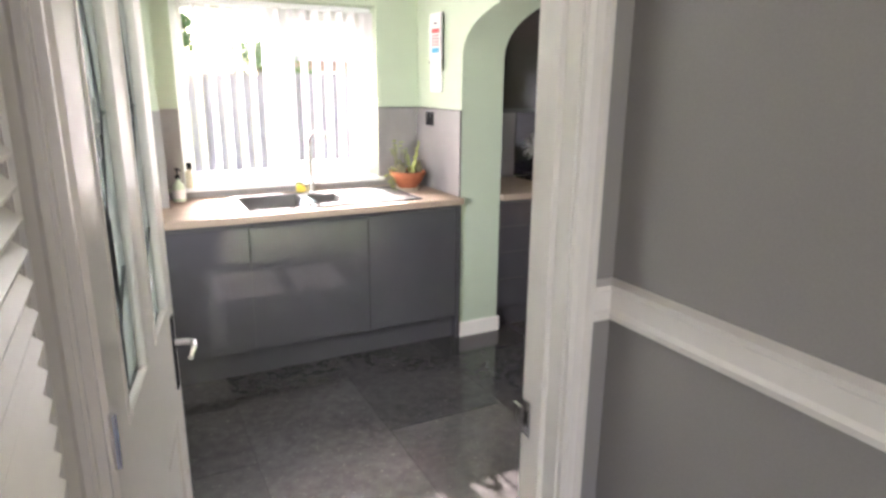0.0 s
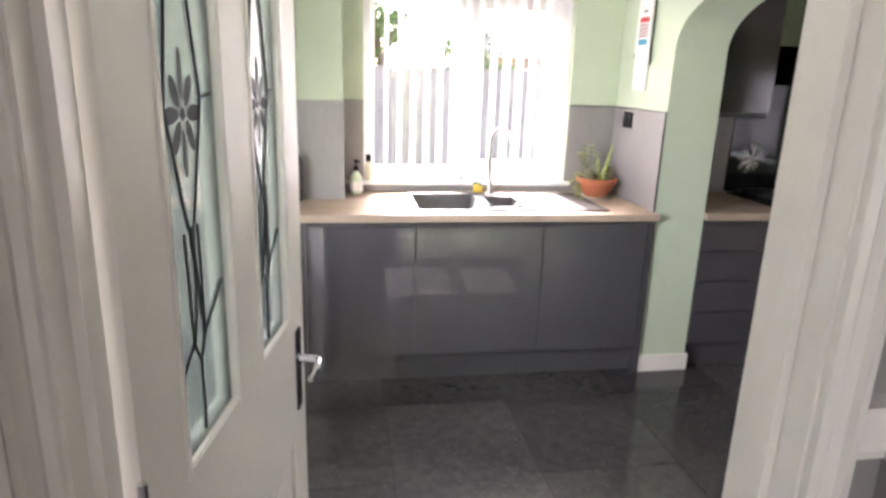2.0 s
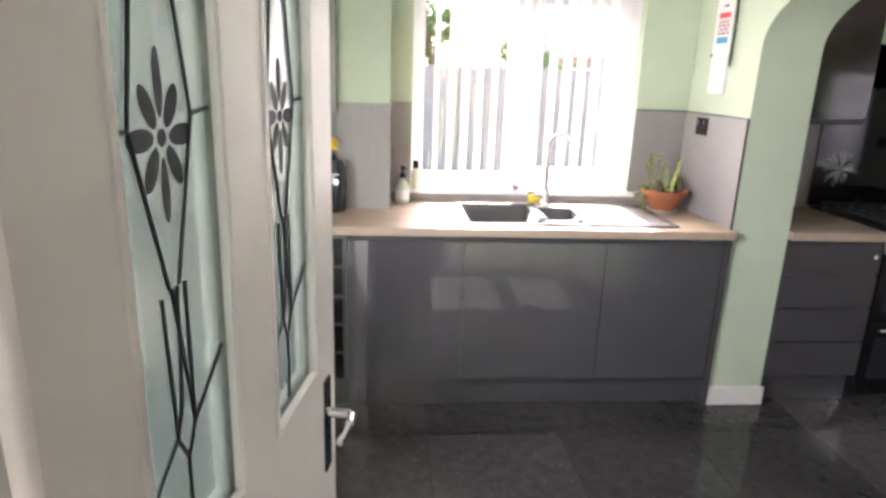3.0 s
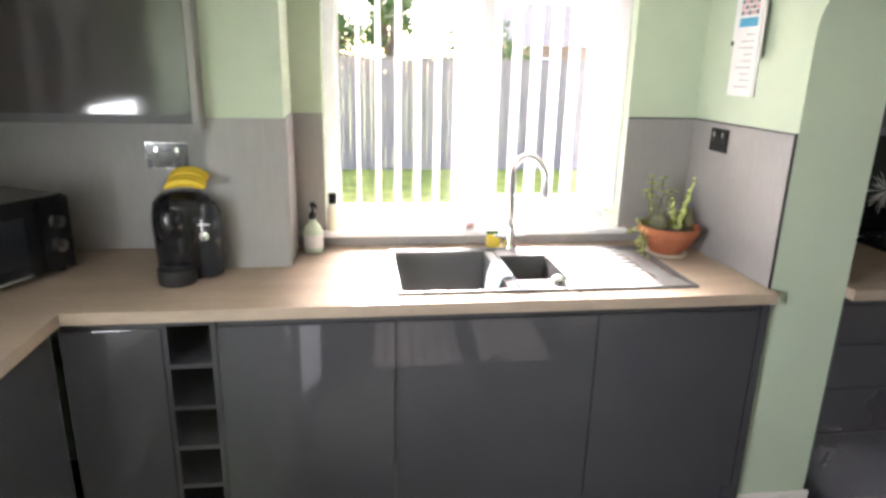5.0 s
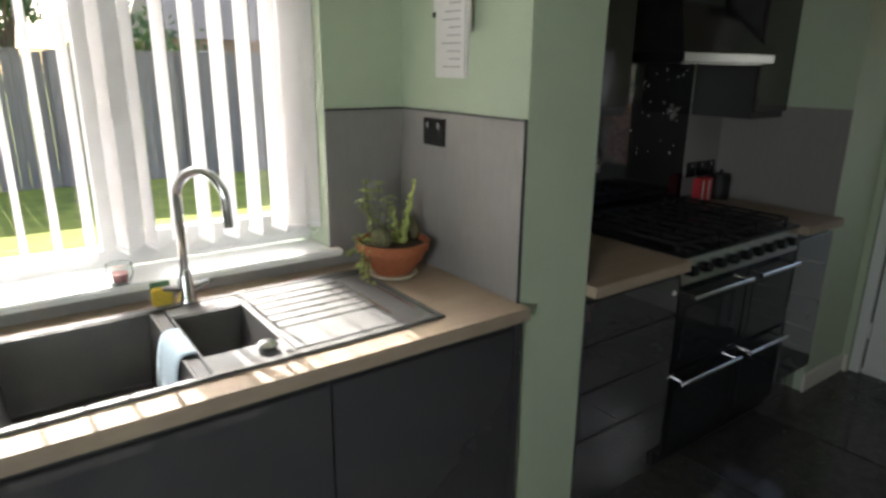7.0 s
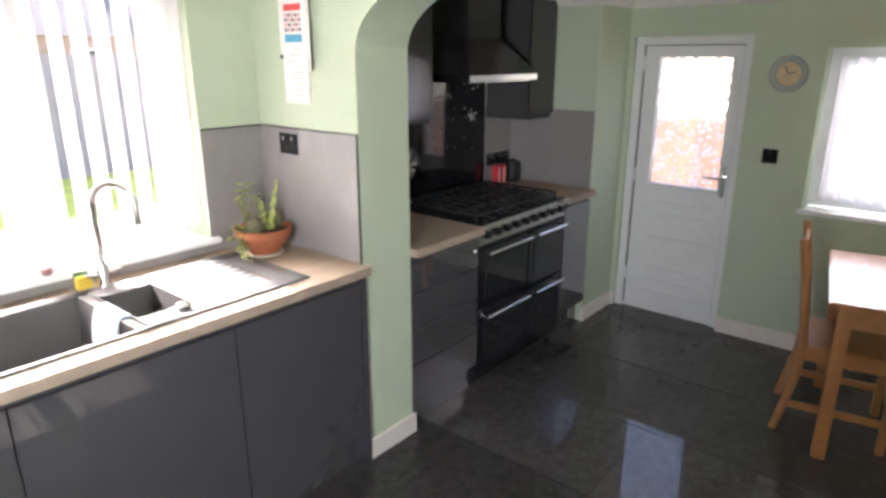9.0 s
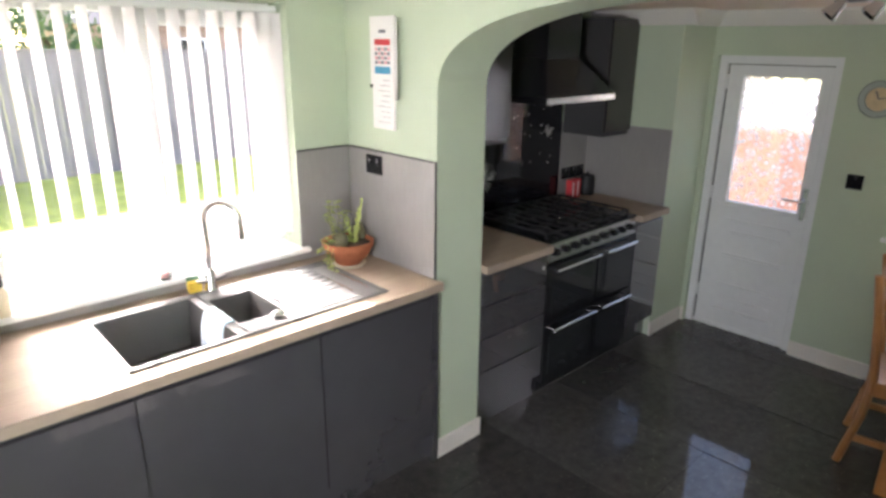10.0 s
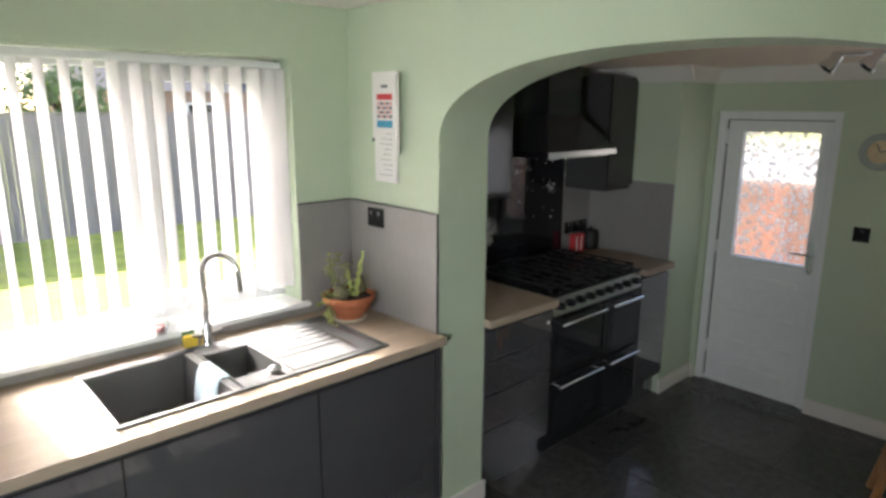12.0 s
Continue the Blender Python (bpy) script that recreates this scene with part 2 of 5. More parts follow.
def solid(name, bm, material, smooth=False):
    bmesh.ops.recalc_face_normals(bm, faces=bm.faces)
    me = bpy.data.meshes.new(name)
    bm.to_mesh(me)
    bm.free()
    me.materials.append(material)
    if smooth:
        for p in me.polygons:
            p.use_smooth = True
        me.set_sharp_from_angle(angle=radians(40))
    return new(name, me)


def structure(name, bm, material, label="", category=""):
    return tagged(solid(name, bm, material), label, category, kind="structure")


def thing(name, place, label, category, group=""):
    ob = new(name)
    ob.location = place
    ob.empty_display_size = 0.1
    return tagged(ob, label, category, group)


def part(name, bm, material, parent, label="", smooth=False):
    ob = solid(name, bm, material, smooth)
    ob.parent = parent
    up = parent
    m = Matrix.Identity(4)
    chain = []
    while up:
        chain.append(up)
        up = up.parent
    for o in reversed(chain):
        m = m @ o.matrix_parent_inverse @ o.matrix_basis
    ob.matrix_parent_inverse = m.inverted()
    return tagged(ob, label)


# ---- large structure ----
XA, XN, XB, XE = 0.27, 3.09, 3.37, 5.48        # side wall, arch wall (two faces), end wall
YD, YW = 1.955, 4.91                           # wall of the hall door, wall of the sink window
ZA, ZB = 2.262, 2.085                          # ceilings
WIN = (1.60, 2.80, 0.95, 2.035)                # sink window: x, x, z, z
BD = (3.555, 4.265, 0.0, 1.825)                # back door: y, y, z, z
BW = (1.95, 3.18, 0.85, 1.75)                  # back window

structure("wall_window", boxes((XA - 0.2, WIN[0], YW, YW + 0.28, 0, 2.45), (WIN[1], XE + 0.3, YW, YW + 0.28, 0, 2.45),
          (WIN[0], WIN[1], YW, YW + 0.28, 0, WIN[2]), (WIN[0], WIN[1], YW, YW + 0.28, WIN[3], 2.45)), GREEN)
# The opening at y 2.03 to 2.97 is made up, for the side fill.
structure("wall_left", boxes((XA - 0.2, XA, YD, 2.03, 0, 2.45), (XA - 0.2, XA, 2.97, YW, 0, 2.45), (XA - 0.2, XA, 2.03, 2.97, 0, 0.95), (XA - 0.2, XA, 2.03, 2.97, 2.05, 2.45)), GREEN)
structure("wall_pillar", boxes((1.236, 1.486, 4.645, YW - 0.001, 0, ZA - 0.001)), GREEN)


def arch_wall():
    bm = bmesh.new()
    y0, y1, spring, rise, top, sq = 2.45, 4.29, 1.70, 0.318, 2.45, 2.0 / 2.3
    mid, half = (y0 + y1) / 2, (y1 - y0) / 2
    k = 40
    curve = []
    for i in range(k + 1):
        c, w = math.cos(math.pi * i / k), math.sin(math.pi * i / k)
        curve.append((mid + half * math.copysign(abs(c) ** sq, c), spring + rise * max(w, 0.0) ** sq))
    line = [(y1, 0.0)] + curve + [(y0, 0.0)]
    faces = []
    for x in (XN, XB):
        low = [bm.verts.new((x, y, z)) for y, z in line]
        faces.append(low)
        hi = [bm.verts.new((x, y, top)) for y, z in line]
        for i in range(1, len(line) - 2):
            bm.faces.new((low[i], low[i + 1], hi[i + 1], hi[i]))
        for ya, yb in ((y1, YW), (1.2, y0)):
            bm.faces.new([bm.verts.new(c) for c in ((x, ya, 0), (x, yb, 0), (x, yb, top), (x, ya, top))])
    for i in range(len(line) - 1):
        bm.faces.new((faces[0][i], faces[0][i + 1], faces[1][i + 1], faces[1][i]))
    bm.faces.new([bm.verts.new(c) for c in ((XN, 1.2, 0), (XB, 1.2, 0), (XB, 1.2, top), (XN, 1.2, top))])
    return structure("wall_arch", bm, GREEN, "sage green wall with a wide rounded archway", "wall")


arch_wall()
structure("wall_stub", boxes((5.06, XE, 4.30, YW - 0.001, 0, ZB - 0.001)), GREEN)
structure("wall_end", boxes((XE, XE + 0.3, BD[1], YW, 0, 2.45), (XE, XE + 0.3, BW[1], BD[0], 0, 2.45), (XE, XE + 0.3, 0.9, BW[0], 0, 2.45),
          (XE, XE + 0.3, BD[0], BD[1], BD[3], 2.45), (XE, XE + 0.3, BW[0], BW[1], 0, BW[2]), (XE, XE + 0.3, BW[0], BW[1], BW[3], 2.45)), GREEN)
structure("wall_dining", boxes((XN, XE + 0.3, 0.7, 0.9, 0, 2.45)), GREEN)
structure("wall_dining_side", boxes((XN + 0.05, XB, 0.9, 1.199, 0, 2.45)), GREEN)
# wall between hall and kitchen: grey in the hall, green in the kitchen
OP = (1.226, 1.985, 1.99)
structure("wall_door_kitchen", boxes((XA - 0.2, OP[0] - 0.03, 1.901, YD, 0, 2.45), (OP[1] + 0.03, XN, 1.901, YD, 0, 2.45), (OP[0] - 0.03, OP[1] + 0.03, 1.901, YD, OP[2] + 0.03, 2.45)), GREEN)
structure("wall_door_hall", boxes((0.9, OP[0] - 0.03, 1.85, 1.90, 0, 2.45), (OP[1] + 0.03, 2.3, 1.85, 1.90, 0, 2.45), (OP[0] - 0.03, OP[1] + 0.03, 1.85, 1.90, OP[2] + 0.03, 2.45)), HALL)
structure("wall_hall_right", boxes((2.095, 2.28, -1.9, 1.849, 0, 2.45)), HALL)
# The opening at y -1.15 to 0.05 is made up, for the hall fill.
structure("wall_hall_left", boxes((0.88, 1.12, 0.05, 1.849, 0, 2.45), (0.88, 1.12, -1.9, -1.15, 0, 2.45), (0.88, 1.12, -1.15, 0.05, 0, 0.55), (0.88, 1.12, -1.15, 0.05, 2.15, 2.45)), HALL)
structure("wall_hall_end", boxes((0.88, 1.30, -2.1, -1.901, 0, 2.45), (1.95, 2.28, -2.1, -1.901, 0, 2.45), (1.30, 1.95, -2.1, -1.901, 0, 2.45)), HALL)
structure("ceiling_kitchen", boxes((XA, XN, YD, YW, ZA, ZA + 0.1)), CEIL)
# The peach tone puts warm bounced light into the ceiling colour.
structure("ceiling_dining", boxes((XB, XE, 0.9, YW, ZB, ZB + 0.1)), mat("warm_lit_ceiling", (0.80, 0.68, 0.57), 0.9, vary=0.03, grain=200, bump=0.1))
structure("ceiling_hall", boxes((1.12, 2.095, -1.9, 1.85, 2.3, 2.4)), CEIL)
structure("roof_slab", boxes((-0.2, 6.0, -2.3, 5.3, 2.46, 2.55)), ROOF)

# ---- sink window ----


def window_frame(name, axis, place, u0, u1, z0, z1, splits, depth, label):
    """White plastic window: outer frame, mullions, glass panes. axis: the way it faces."""
    def b(ua, ub, za, zb, d0, d1):
        return (ua, ub, place + d0, place + d1, za, zb) if axis == "y" else (place + d0, place + d1, ua, ub, za, zb)
    mid = ((u0 + u1) / 2, place, z0) if axis == "y" else (place, (u0 + u1) / 2, z0)
    root = tagged(new(name), label, "window", kind="structure")
    root.location = mid
    f = 0.055
    part("window_frame", boxes(b(u0, u1, z0, z0 + f, 0, depth), b(u0, u1, z1 - f, z1, 0, depth), b(u0, u0 + f, z0 + f, z1 - f, 0, depth), b(u1 - f, u1, z0 + f, z1 - f, 0, depth)), UPVC, root)
    edges = [u0 + f] + [s for s in splits] + [u1 - f]
    for i, s in enumerate(splits):
        part("mullion", boxes(b(s - 0.035, s + 0.035, z0 + f, z1 - f, 0, depth)), UPVC, root)
    for i in range(len(edges) - 1):
        a = edges[i] + (0.035 if i else 0)
        c = edges[i + 1] - (0.035 if i < len(edges) - 2 else 0)
        pane = part("pane", boxes(b(a, c, z0 + f, z1 - f, depth * 0.45, depth * 0.45 + 0.006)), GLASS, root)
        pane.visible_shadow = False
        if i == len(edges) - 2:
            s = 0.045
            part("sash", boxes(b(a, c, z0 + f, z0 + f + s, -0.012, depth * 0.4), b(a, c, z1 - f - s, z1 - f, -0.012, depth * 0.4), b(a, a + s, z0 + f + s, z1 - f - s, -0.012, depth * 0.4), b(c - s, c, z0 + f + s, z1 - f - s, -0.012, depth * 0.4)), UPVC, root)
    return root


w1 = window_frame("window_1", "y", 5.06, WIN[0], WIN[1], WIN[2] + 0.02, WIN[3], [2.19], 0.07, "white plastic kitchen window over the sink")
part("window_handle", boxes((2.215, 2.235, 5.025, 5.045, 1.40, 1.52), (2.212, 2.238, 5.04, 5.048, 1.42, 1.50), bevel=0.003), UPVC, w1)
structure("window_sill", boxes((1.535, 2.835, 4.872, 5.06, 0.945, 0.968), bevel=0.006), UPVC, "white window sill board")


def vertical_blind(name, axis, place, u0, u1, z0, z1, pitch, turns, label, rail_z):
    root = thing(name, ((u0 + u1) / 2, place, z0) if axis == "y" else (place, (u0 + u1) / 2, z0), label, "blind")
    rail = (u0, u1, place - 0.022, place + 0.022, rail_z, rail_z + 0.024) if axis == "y" else (place - 0.022, place + 0.022, u0, u1, rail_z, rail_z + 0.024)
    part("head_rail", boxes(rail, bevel=0.003), UPVC, root)
    half, u, i = 0.0445, u0 + 0.03, 0
    chain = []
    while u < u1 - 0.01:
        a = radians(turns(i, (u - u0) / (u1 - u0)))
        bm = bmesh.new()
        rows = []
        for z, k in ((z0, 1.0), (z0 + (z1 - z0) * 0.5, 1.0), (z1, 1.0)):
            row = []
            for q in range(5):
                s = (q / 4 - 0.5) * 2 * half
                bow = 0.004 * (1 - (2 * q / 4 - 1) ** 2)
                du, dv = s * math.sin(a) + bow * math.cos(a), s * math.cos(a) - bow * math.sin(a)
                row.append(bm.verts.new((u + du, place + dv, z) if axis == "y" else (place + dv, u + du, z)))
            rows.append(row)
        for ra, rb in zip(rows, rows[1:]):
            for q in range(4):
                bm.faces.new((ra[q], ra[q + 1], rb[q + 1], rb[q]))
        slat = part("slat", bm, BLIND, root, smooth=True)
        du, dv = half * math.sin(a), half * math.cos(a)
        ends = ((u - du, place - dv), (u + du, place + dv)) if axis == "y" else ((place - dv, u - du), (place + dv, u + du))
        part("bottom_weight", tube([(*ends[0], z0 + 0.012), (*ends[1], z0 + 0.012)], 0.0035, 6), UPVC, slat)
        chain.append(ends)
        u += pitch(i, (u - u0) / (u1 - u0))
        i += 1
    for side in (0, 1):
        pts = []
        for a, b in zip(chain, chain[1:]):
            p, q = Vector((*a[side], z0 + 0.012)), Vector((*b[side], z0 + 0.012))
            for k in range(6):
                w = p.lerp(q, k / 6)
                w.z -= 0.028 * (1 - (2 * k / 6 - 1) ** 2)
                pts.append(w)
        part("bead_chain", tube(pts, 0.0016, 5), UPVC, root)
    return root


vertical_blind("vertical_blind", "y", 4.985, 1.625, 2.785, 1.03, 1.994, lambda i, f: 0.0775 if f < 0.88 else 0.05, lambda i, f: -11 + 1.2 * math.sin(i * 1.7) - (f > 0.93) * 34,
               "white vertical fabric blind with slats turned open", 1.997)

# ---- back door and back window ----
door = tagged(new("door_1"), "white plastic back door with an obscure glass pane", "door", kind="structure")
door.location = (XE + 0.06, 3.91, 0)
y0, y1, z1 = BD[0], BD[1], BD[3]
X = XE + 0.05
part("door_frame", boxes((X - 0.02, X + 0.07, y0, y0 + 0.05, 0, z1), (X - 0.02, X + 0.07, y1 - 0.05, y1, 0, z1), (X - 0.02, X + 0.07, y0 + 0.05, y1 - 0.05, z1 - 0.05, z1), (X, X + 0.07, y0 + 0.05, y1 - 0.05, 0, 0.03), bevel=0.004), UPVC, door)
ya, yb, za, zb = y0 + 0.05, y1 - 0.05, 0.03, z1 - 0.05
GL = (3.555 + 0.115, 4.265 - 0.155, 0.90, 1.70)
leaf = part("door_leaf", boxes((X + 0.01, X + 0.06, ya, GL[0], za, zb), (X + 0.01, X + 0.06, GL[1], yb, za, zb), (X + 0.01, X + 0.06, GL[0], GL[1], GL[3], zb), (X + 0.01, X + 0.06, GL[0], GL[1], za, GL[2])), UPVC, door)
pane = part("pane", boxes((X + 0.03, X + 0.038, GL[0], GL[1], GL[2], GL[3])), PATTERN, door, "obscure floral patterned glass")
pane.visible_shadow = False
part("glazing_bead", boxes((X, X + 0.012, GL[0] - 0.02, GL[0], GL[2] - 0.02, GL[3] + 0.02), (X, X + 0.012, GL[1], GL[1] + 0.02, GL[2] - 0.02, GL[3] + 0.02), (X, X + 0.012, GL[0], GL[1], GL[3], GL[3] + 0.02), (X, X + 0.012, GL[0], GL[1], GL[2] - 0.02, GL[2]), bevel=0.004), UPVC, door)
for z0p, z1p in ((0.13, 0.33), (0.52, 0.78)):
    part("raised_panel", boxes((X - 0.018, X + 0.014, GL[0] + 0.02, GL[1] - 0.02, z1p - 0.03, z1p), (X - 0.018, X + 0.014, GL[0] + 0.02, GL[1] - 0.02, z0p, z0p + 0.02), bevel=0.005), UPVC, door)
part("raised_panel", boxes((X - 0.013, X + 0.014, GL[0] + 0.06, GL[1] - 0.06, 0.66, 0.70), (X - 0.013, X + 0.014, GL[0] + 0.06, GL[1] - 0.06, 0.20, 0.23), bevel=0.005), UPVC, door)
part("weather_bar", boxes((X - 0.004, X + 0.012, ya + 0.01, yb - 0.01, 0.855, 0.875), bevel=0.004), UPVC, door)
# Dark strips in place of the shade between leaf and frame.
part("shadow_gap_strip", boxes((X + 0.004, X + 0.0098, ya + 0.001, ya + 0.006, za, zb), (X + 0.004, X + 0.0098, yb - 0.006, yb - 0.001, za, zb), (X + 0.004, X + 0.0098, ya + 0.006, yb - 0.006, zb - 0.006, zb - 0.001)), BLACKMATT, door, "dark strips standing for the shadow gap round the leaf")
hd = part("handle_plate", boxes((X - 0.008, X + 0.01, y0 + 0.068, y0 + 0.096, 0.86, 1.06), bevel=0.004), CHROME, door)
part("lever", tube([(X - 0.01, y0 + 0.082, 0.985), (X - 0.045, y0 + 0.084, 0.985), (X - 0.05, y0 + 0.10, 0.985), (X - 0.05, y0 + 0.19, 0.985)], 0.008), CHROME, hd)
for z in (0.9, 1.62, 0.2):
    part("hinge", boxes((X - 0.012, X + 0.01, y1 - 0.062, y1 - 0.042, z, z + 0.09), bevel=0.004), UPVC, door)

w2 = window_frame("window_2", "x", XE + 0.14, BW[0], BW[1], BW[2] + 0.02, BW[3], [2.6], 0.07, "white plastic dining window with a blind")
structure("window_sill_back", boxes((XE - 0.03, XE + 0.14, BW[0] - 0.03, BW[1] + 0.02, BW[2] - 0.008, BW[2] + 0.016), bevel=0.005), UPVC, "white window sill board")
vertical_blind("vertical_blind", "x", XE + 0.07, BW[0] + 0.02, BW[1] - 0.02, BW[2] + 0.07, BW[3] - 0.05, lambda i, f: 0.079, lambda i, f: 25, "white vertical blind at the dining window", BW[3] - 0.045)

# ---- trim ----


def cornice():
    prof = [(0, 0), (0, -0.09), (0.018, -0.085), (0.05, -0.05), (0.075, -0.018), (0.08, 0)]
    bm = prism([(XE - u, ZB + v - 0.001) for u, v in prof], "y", 0.9, 4.30)
    prism([(4.30 - u, ZB + v - 0.001) for u, v in prof], "x", 5.06, XE, bm)
    prism([(5.06 - u, ZB + v - 0.001) for u, v in prof], "y", 4.22, YW, bm)
    return structure("trim_cornice", bm, CEIL, "white coved ceiling cornice")


cornice()


def skirting(name, *runs):
    bm = bmesh.new()
    for x0, x1, y0, y1 in runs:
        box(bm, x0, x1, y0, y1, 0.0, 0.10, bevel=0.004)
    return structure(name, bm, WHITE, "white painted skirting board")


skirting("baseboard_nib", (XN - 0.014, XB + 0.014, 4.274, 4.289))
skirting("baseboard_arch", (XN - 0.014, XB + 0.014, 2.451, 2.466), (XN - 0.015, XN - 0.001, 1.99, 2.45))
skirting("baseboard_stub", (5.045, XE - 0.016, 4.284, 4.299))
skirting("baseboard_end", (XE - 0.016, XE - 0.001, BD[1] + 0.002, 4.283), (XE - 0.016, XE - 0.001, 0.9, BD[0]))

# hall door lining, architraves, dado rail
structure("trim_door_lining", boxes((OP[0] - 0.03, OP[0], 1.845, YD + 0.004, 0, OP[2]), (OP[1], OP[1] + 0.03, 1.845, YD + 0.004, 0, OP[2]), (OP[0] - 0.03, OP[1] + 0.03, 1.845, YD + 0.004, OP[2], OP[2] + 0.03),
          (OP[0], OP[0] + 0.012, 1.885, 1.915, 0, OP[2]), (OP[1] - 0.012, OP[1], 1.885, 1.915, 0, OP[2])), WHITE, "white painted door lining with stop")


def architrave(name, x_in, direction, y_face, out):
    """Moulded board up one side of the doorway."""
    prof = [(0, 0), (0, 0.012), (0.008, 0.018), (0.014, 0.014), (0.028, 0.016), (0.033, 0.024), (0.044, 0.022), (0.047, 0)]
    return structure(name, prism([(x_in + direction * u, y_face + out * v) for u, v in prof], "z", 0, OP[2] + 0.06), WHITE, "white moulded architrave")


architrave("trim_architrave_right", OP[1] + 0.004, 1, 1.845, -1)
architrave("trim_architrave_left", OP[0] - 0.004, -1, 1.845, -1)
architrave("trim_architrave_kitchen_right", OP[1] + 0.004, 1, YD + 0.004, 1)
architrave("trim_architrave_kitchen_left", OP[0] - 0.034, -1, YD + 0.004, 1)
dprof = [(0, 1.145), (0.012, 1.145), (0.016, 1.158), (0.011, 1.166), (0.013, 1.20), (0.022, 1.207), (0.024, 1.217), (0, 1.222)]
structure("trim_dado_rail", prism([(2.095 - u, z) for u, z in dprof], "y", -1.9, 1.849), WHITE, "white moulded dado rail")
structure("trim_dado_rail_end", prism([(1.849 - u, z) for u, z in dprof], "x", OP[1] + 0.052, 2.095), WHITE, "white moulded dado rail")
strike = thing("strike_plate", (OP[1], 1.955, 0.9), "brass and steel latch strike plate on the door lining", "latch")
part("plate", boxes((OP[1] - 0.003, OP[1], 1.935, 1.962, 0.865, 0.945), (OP[1] - 0.006, OP[1], 1.962, 1.99, 0.885, 0.925), bevel=0.001), CHROME, strike)
part("keep", boxes((OP[1] - 0.004, OP[1] - 0.002, 1.942, 1.955, 0.89, 0.92)), BLACK, strike)

# ---- outdoors ----
structure("ground", boxes((-60, 70, -60, 120, -0.35, -0.25)), GRASS, "lawn and ground outside", "ground")
structure("floor_slab", boxes((-0.2, 5.9, -2.3, 5.3, -0.3, -0.012)), PAVING)
structure("pavement", boxes((-3, 9, 5.3, 6.6, -0.249, -0.18), (5.9, 9, -2, 5.3, -0.249, -0.18)), PAVING, "pale paved patio by the house", "pavement")

# Made-up pale ground, added so the back door's glass looks white above the fence.
structure("road", boxes((7.5, 45, -30, 40, -0.249, -0.22)), PAVING, "pale ground slab added past the side fence to whiten the door glass", "road")

# ---- kitchen units ----
YF = 4.27                                      # door fronts of the sink run


def gloss_door(bm, x0, x1, y, z0, z1):
    box(bm, x0, x1, y, y + 0.018, z0, z1, bevel=0.002)
    return bm


def base_unit(x0, x1, label, drawers=None, front=YF, top=0.862):
    u = thing("base_cabinet", ((x0 + x1) / 2, front + 0.3, 0), label, "cabinet", "base cabinets")
    part("body", boxes((x0, x1, front + 0.02, YW - 0.005, 0.15, top)), CARCASS, u)
    if drawers:
        for a, b in drawers:
            part("drawer_front", gloss_door(bmesh.new(), x0 + 0.002, x1 - 0.002, front, a, b), GLOSS, u)
    else:
        part("door", gloss_door(bmesh.new(), x0 + 0.002, x1 - 0.002, front, 0.155, 0.838), GLOSS, u)
    part("plinth", boxes((x0, x1, front + 0.055, front + 0.07, 0.001, 0.149)), GLOSS, u)
    return u


base_unit(1.30, 1.835, "dark grey gloss base cabinet with a handleless door")
sc = base_unit(1.835, 2.49, "dark grey gloss sink cabinet with a handleless door", top=0.66)
part("front_rail", boxes((1.836, 2.489, YF + 0.02, YF + 0.04, 0.661, 0.862)), CARCASS, sc)
base_unit(2.49, 3.055, "dark grey gloss base cabinet beside the archway")
base_unit(0.86, 1.145, "dark grey gloss corner base cabinet")
filler = thing("end_panel", (3.073, 4.5, 0), "dark grey filler panel beside the archway wall", "panel")
part("board", boxes((3.056, 3.087, YF, YW - 0.01, 0.0, 0.86), bevel=0.001), GLOSS, filler)


def wine_rack():
    x0, x1 = 1.147, 1.298
    u = thing("wine_rack", (1.22, 4.5, 0), "dark grey open wine rack with five square holes", "wine rack")
    part("side_panel", boxes((x0, x0 + 0.014, YF, YW - 0.01, 0.15, 0.862)), GLOSS, u)
    part("side_panel", boxes((x1 - 0.014, x1, YF, YW - 0.01, 0.15, 0.862)), GLOSS, u)
    part("back_panel", boxes((x0 + 0.014, x1 - 0.014, YF + 0.3, YF + 0.31, 0.15, 0.862)), BLACK, u)
    for k in range(6):
        z = 0.15 + k * 0.1395
        part("shelf", boxes((x0 + 0.014, x1 - 0.014, YF, YF + 0.3, z, z + 0.014)), GLOSS, u)
    part("plinth", boxes((x0, x1, YF + 0.055, YF + 0.07, 0.001, 0.149)), GLOSS, u)


wine_rack()
side = thing("base_cabinet", (0.57, 3.5, 0), "dark grey gloss base cabinets along the side wall", "cabinet", "base cabinets")
part("body", boxes((XA + 0.005, 0.838, 2.95, 4.268, 0.15, 0.862)), CARCASS, side)
for a, b in ((2.952, 3.55), (3.554, 4.24)):
    part("door", boxes((0.84, 0.858, a, b, 0.155, 0.838), bevel=0.002), GLOSS, side)
part("plinth", boxes((0.78, 0.795, 2.95, 4.32, 0.001, 0.149)), GLOSS, side)

# worktop with a cut-out for the bowls
SX0, SX1, SY0, SY1 = 1.840, 2.852, 4.318, 4.815   # sink plate
counter = thing("worktop", (1.7, 4.58, 0.868), "pale oak laminate worktop round the sink", "worktop")
CUT = (1.848, 2.446, 4.334, 4.79)
part("slab", prism([(0.8853, 4.245), (CUT[0], 4.245), (CUT[0], CUT[2]), (CUT[0], CUT[3]), (CUT[1], CUT[3]), (CUT[1], CUT[2]), (CUT[0] + 0.0003, CUT[2]), (CUT[0] + 0.0003, 4.245), (3.092, 4.245), (3.092, YW - 0.001), (0.8853, YW - 0.001)], "z", 0.868, 0.905), WORKTOP, counter)
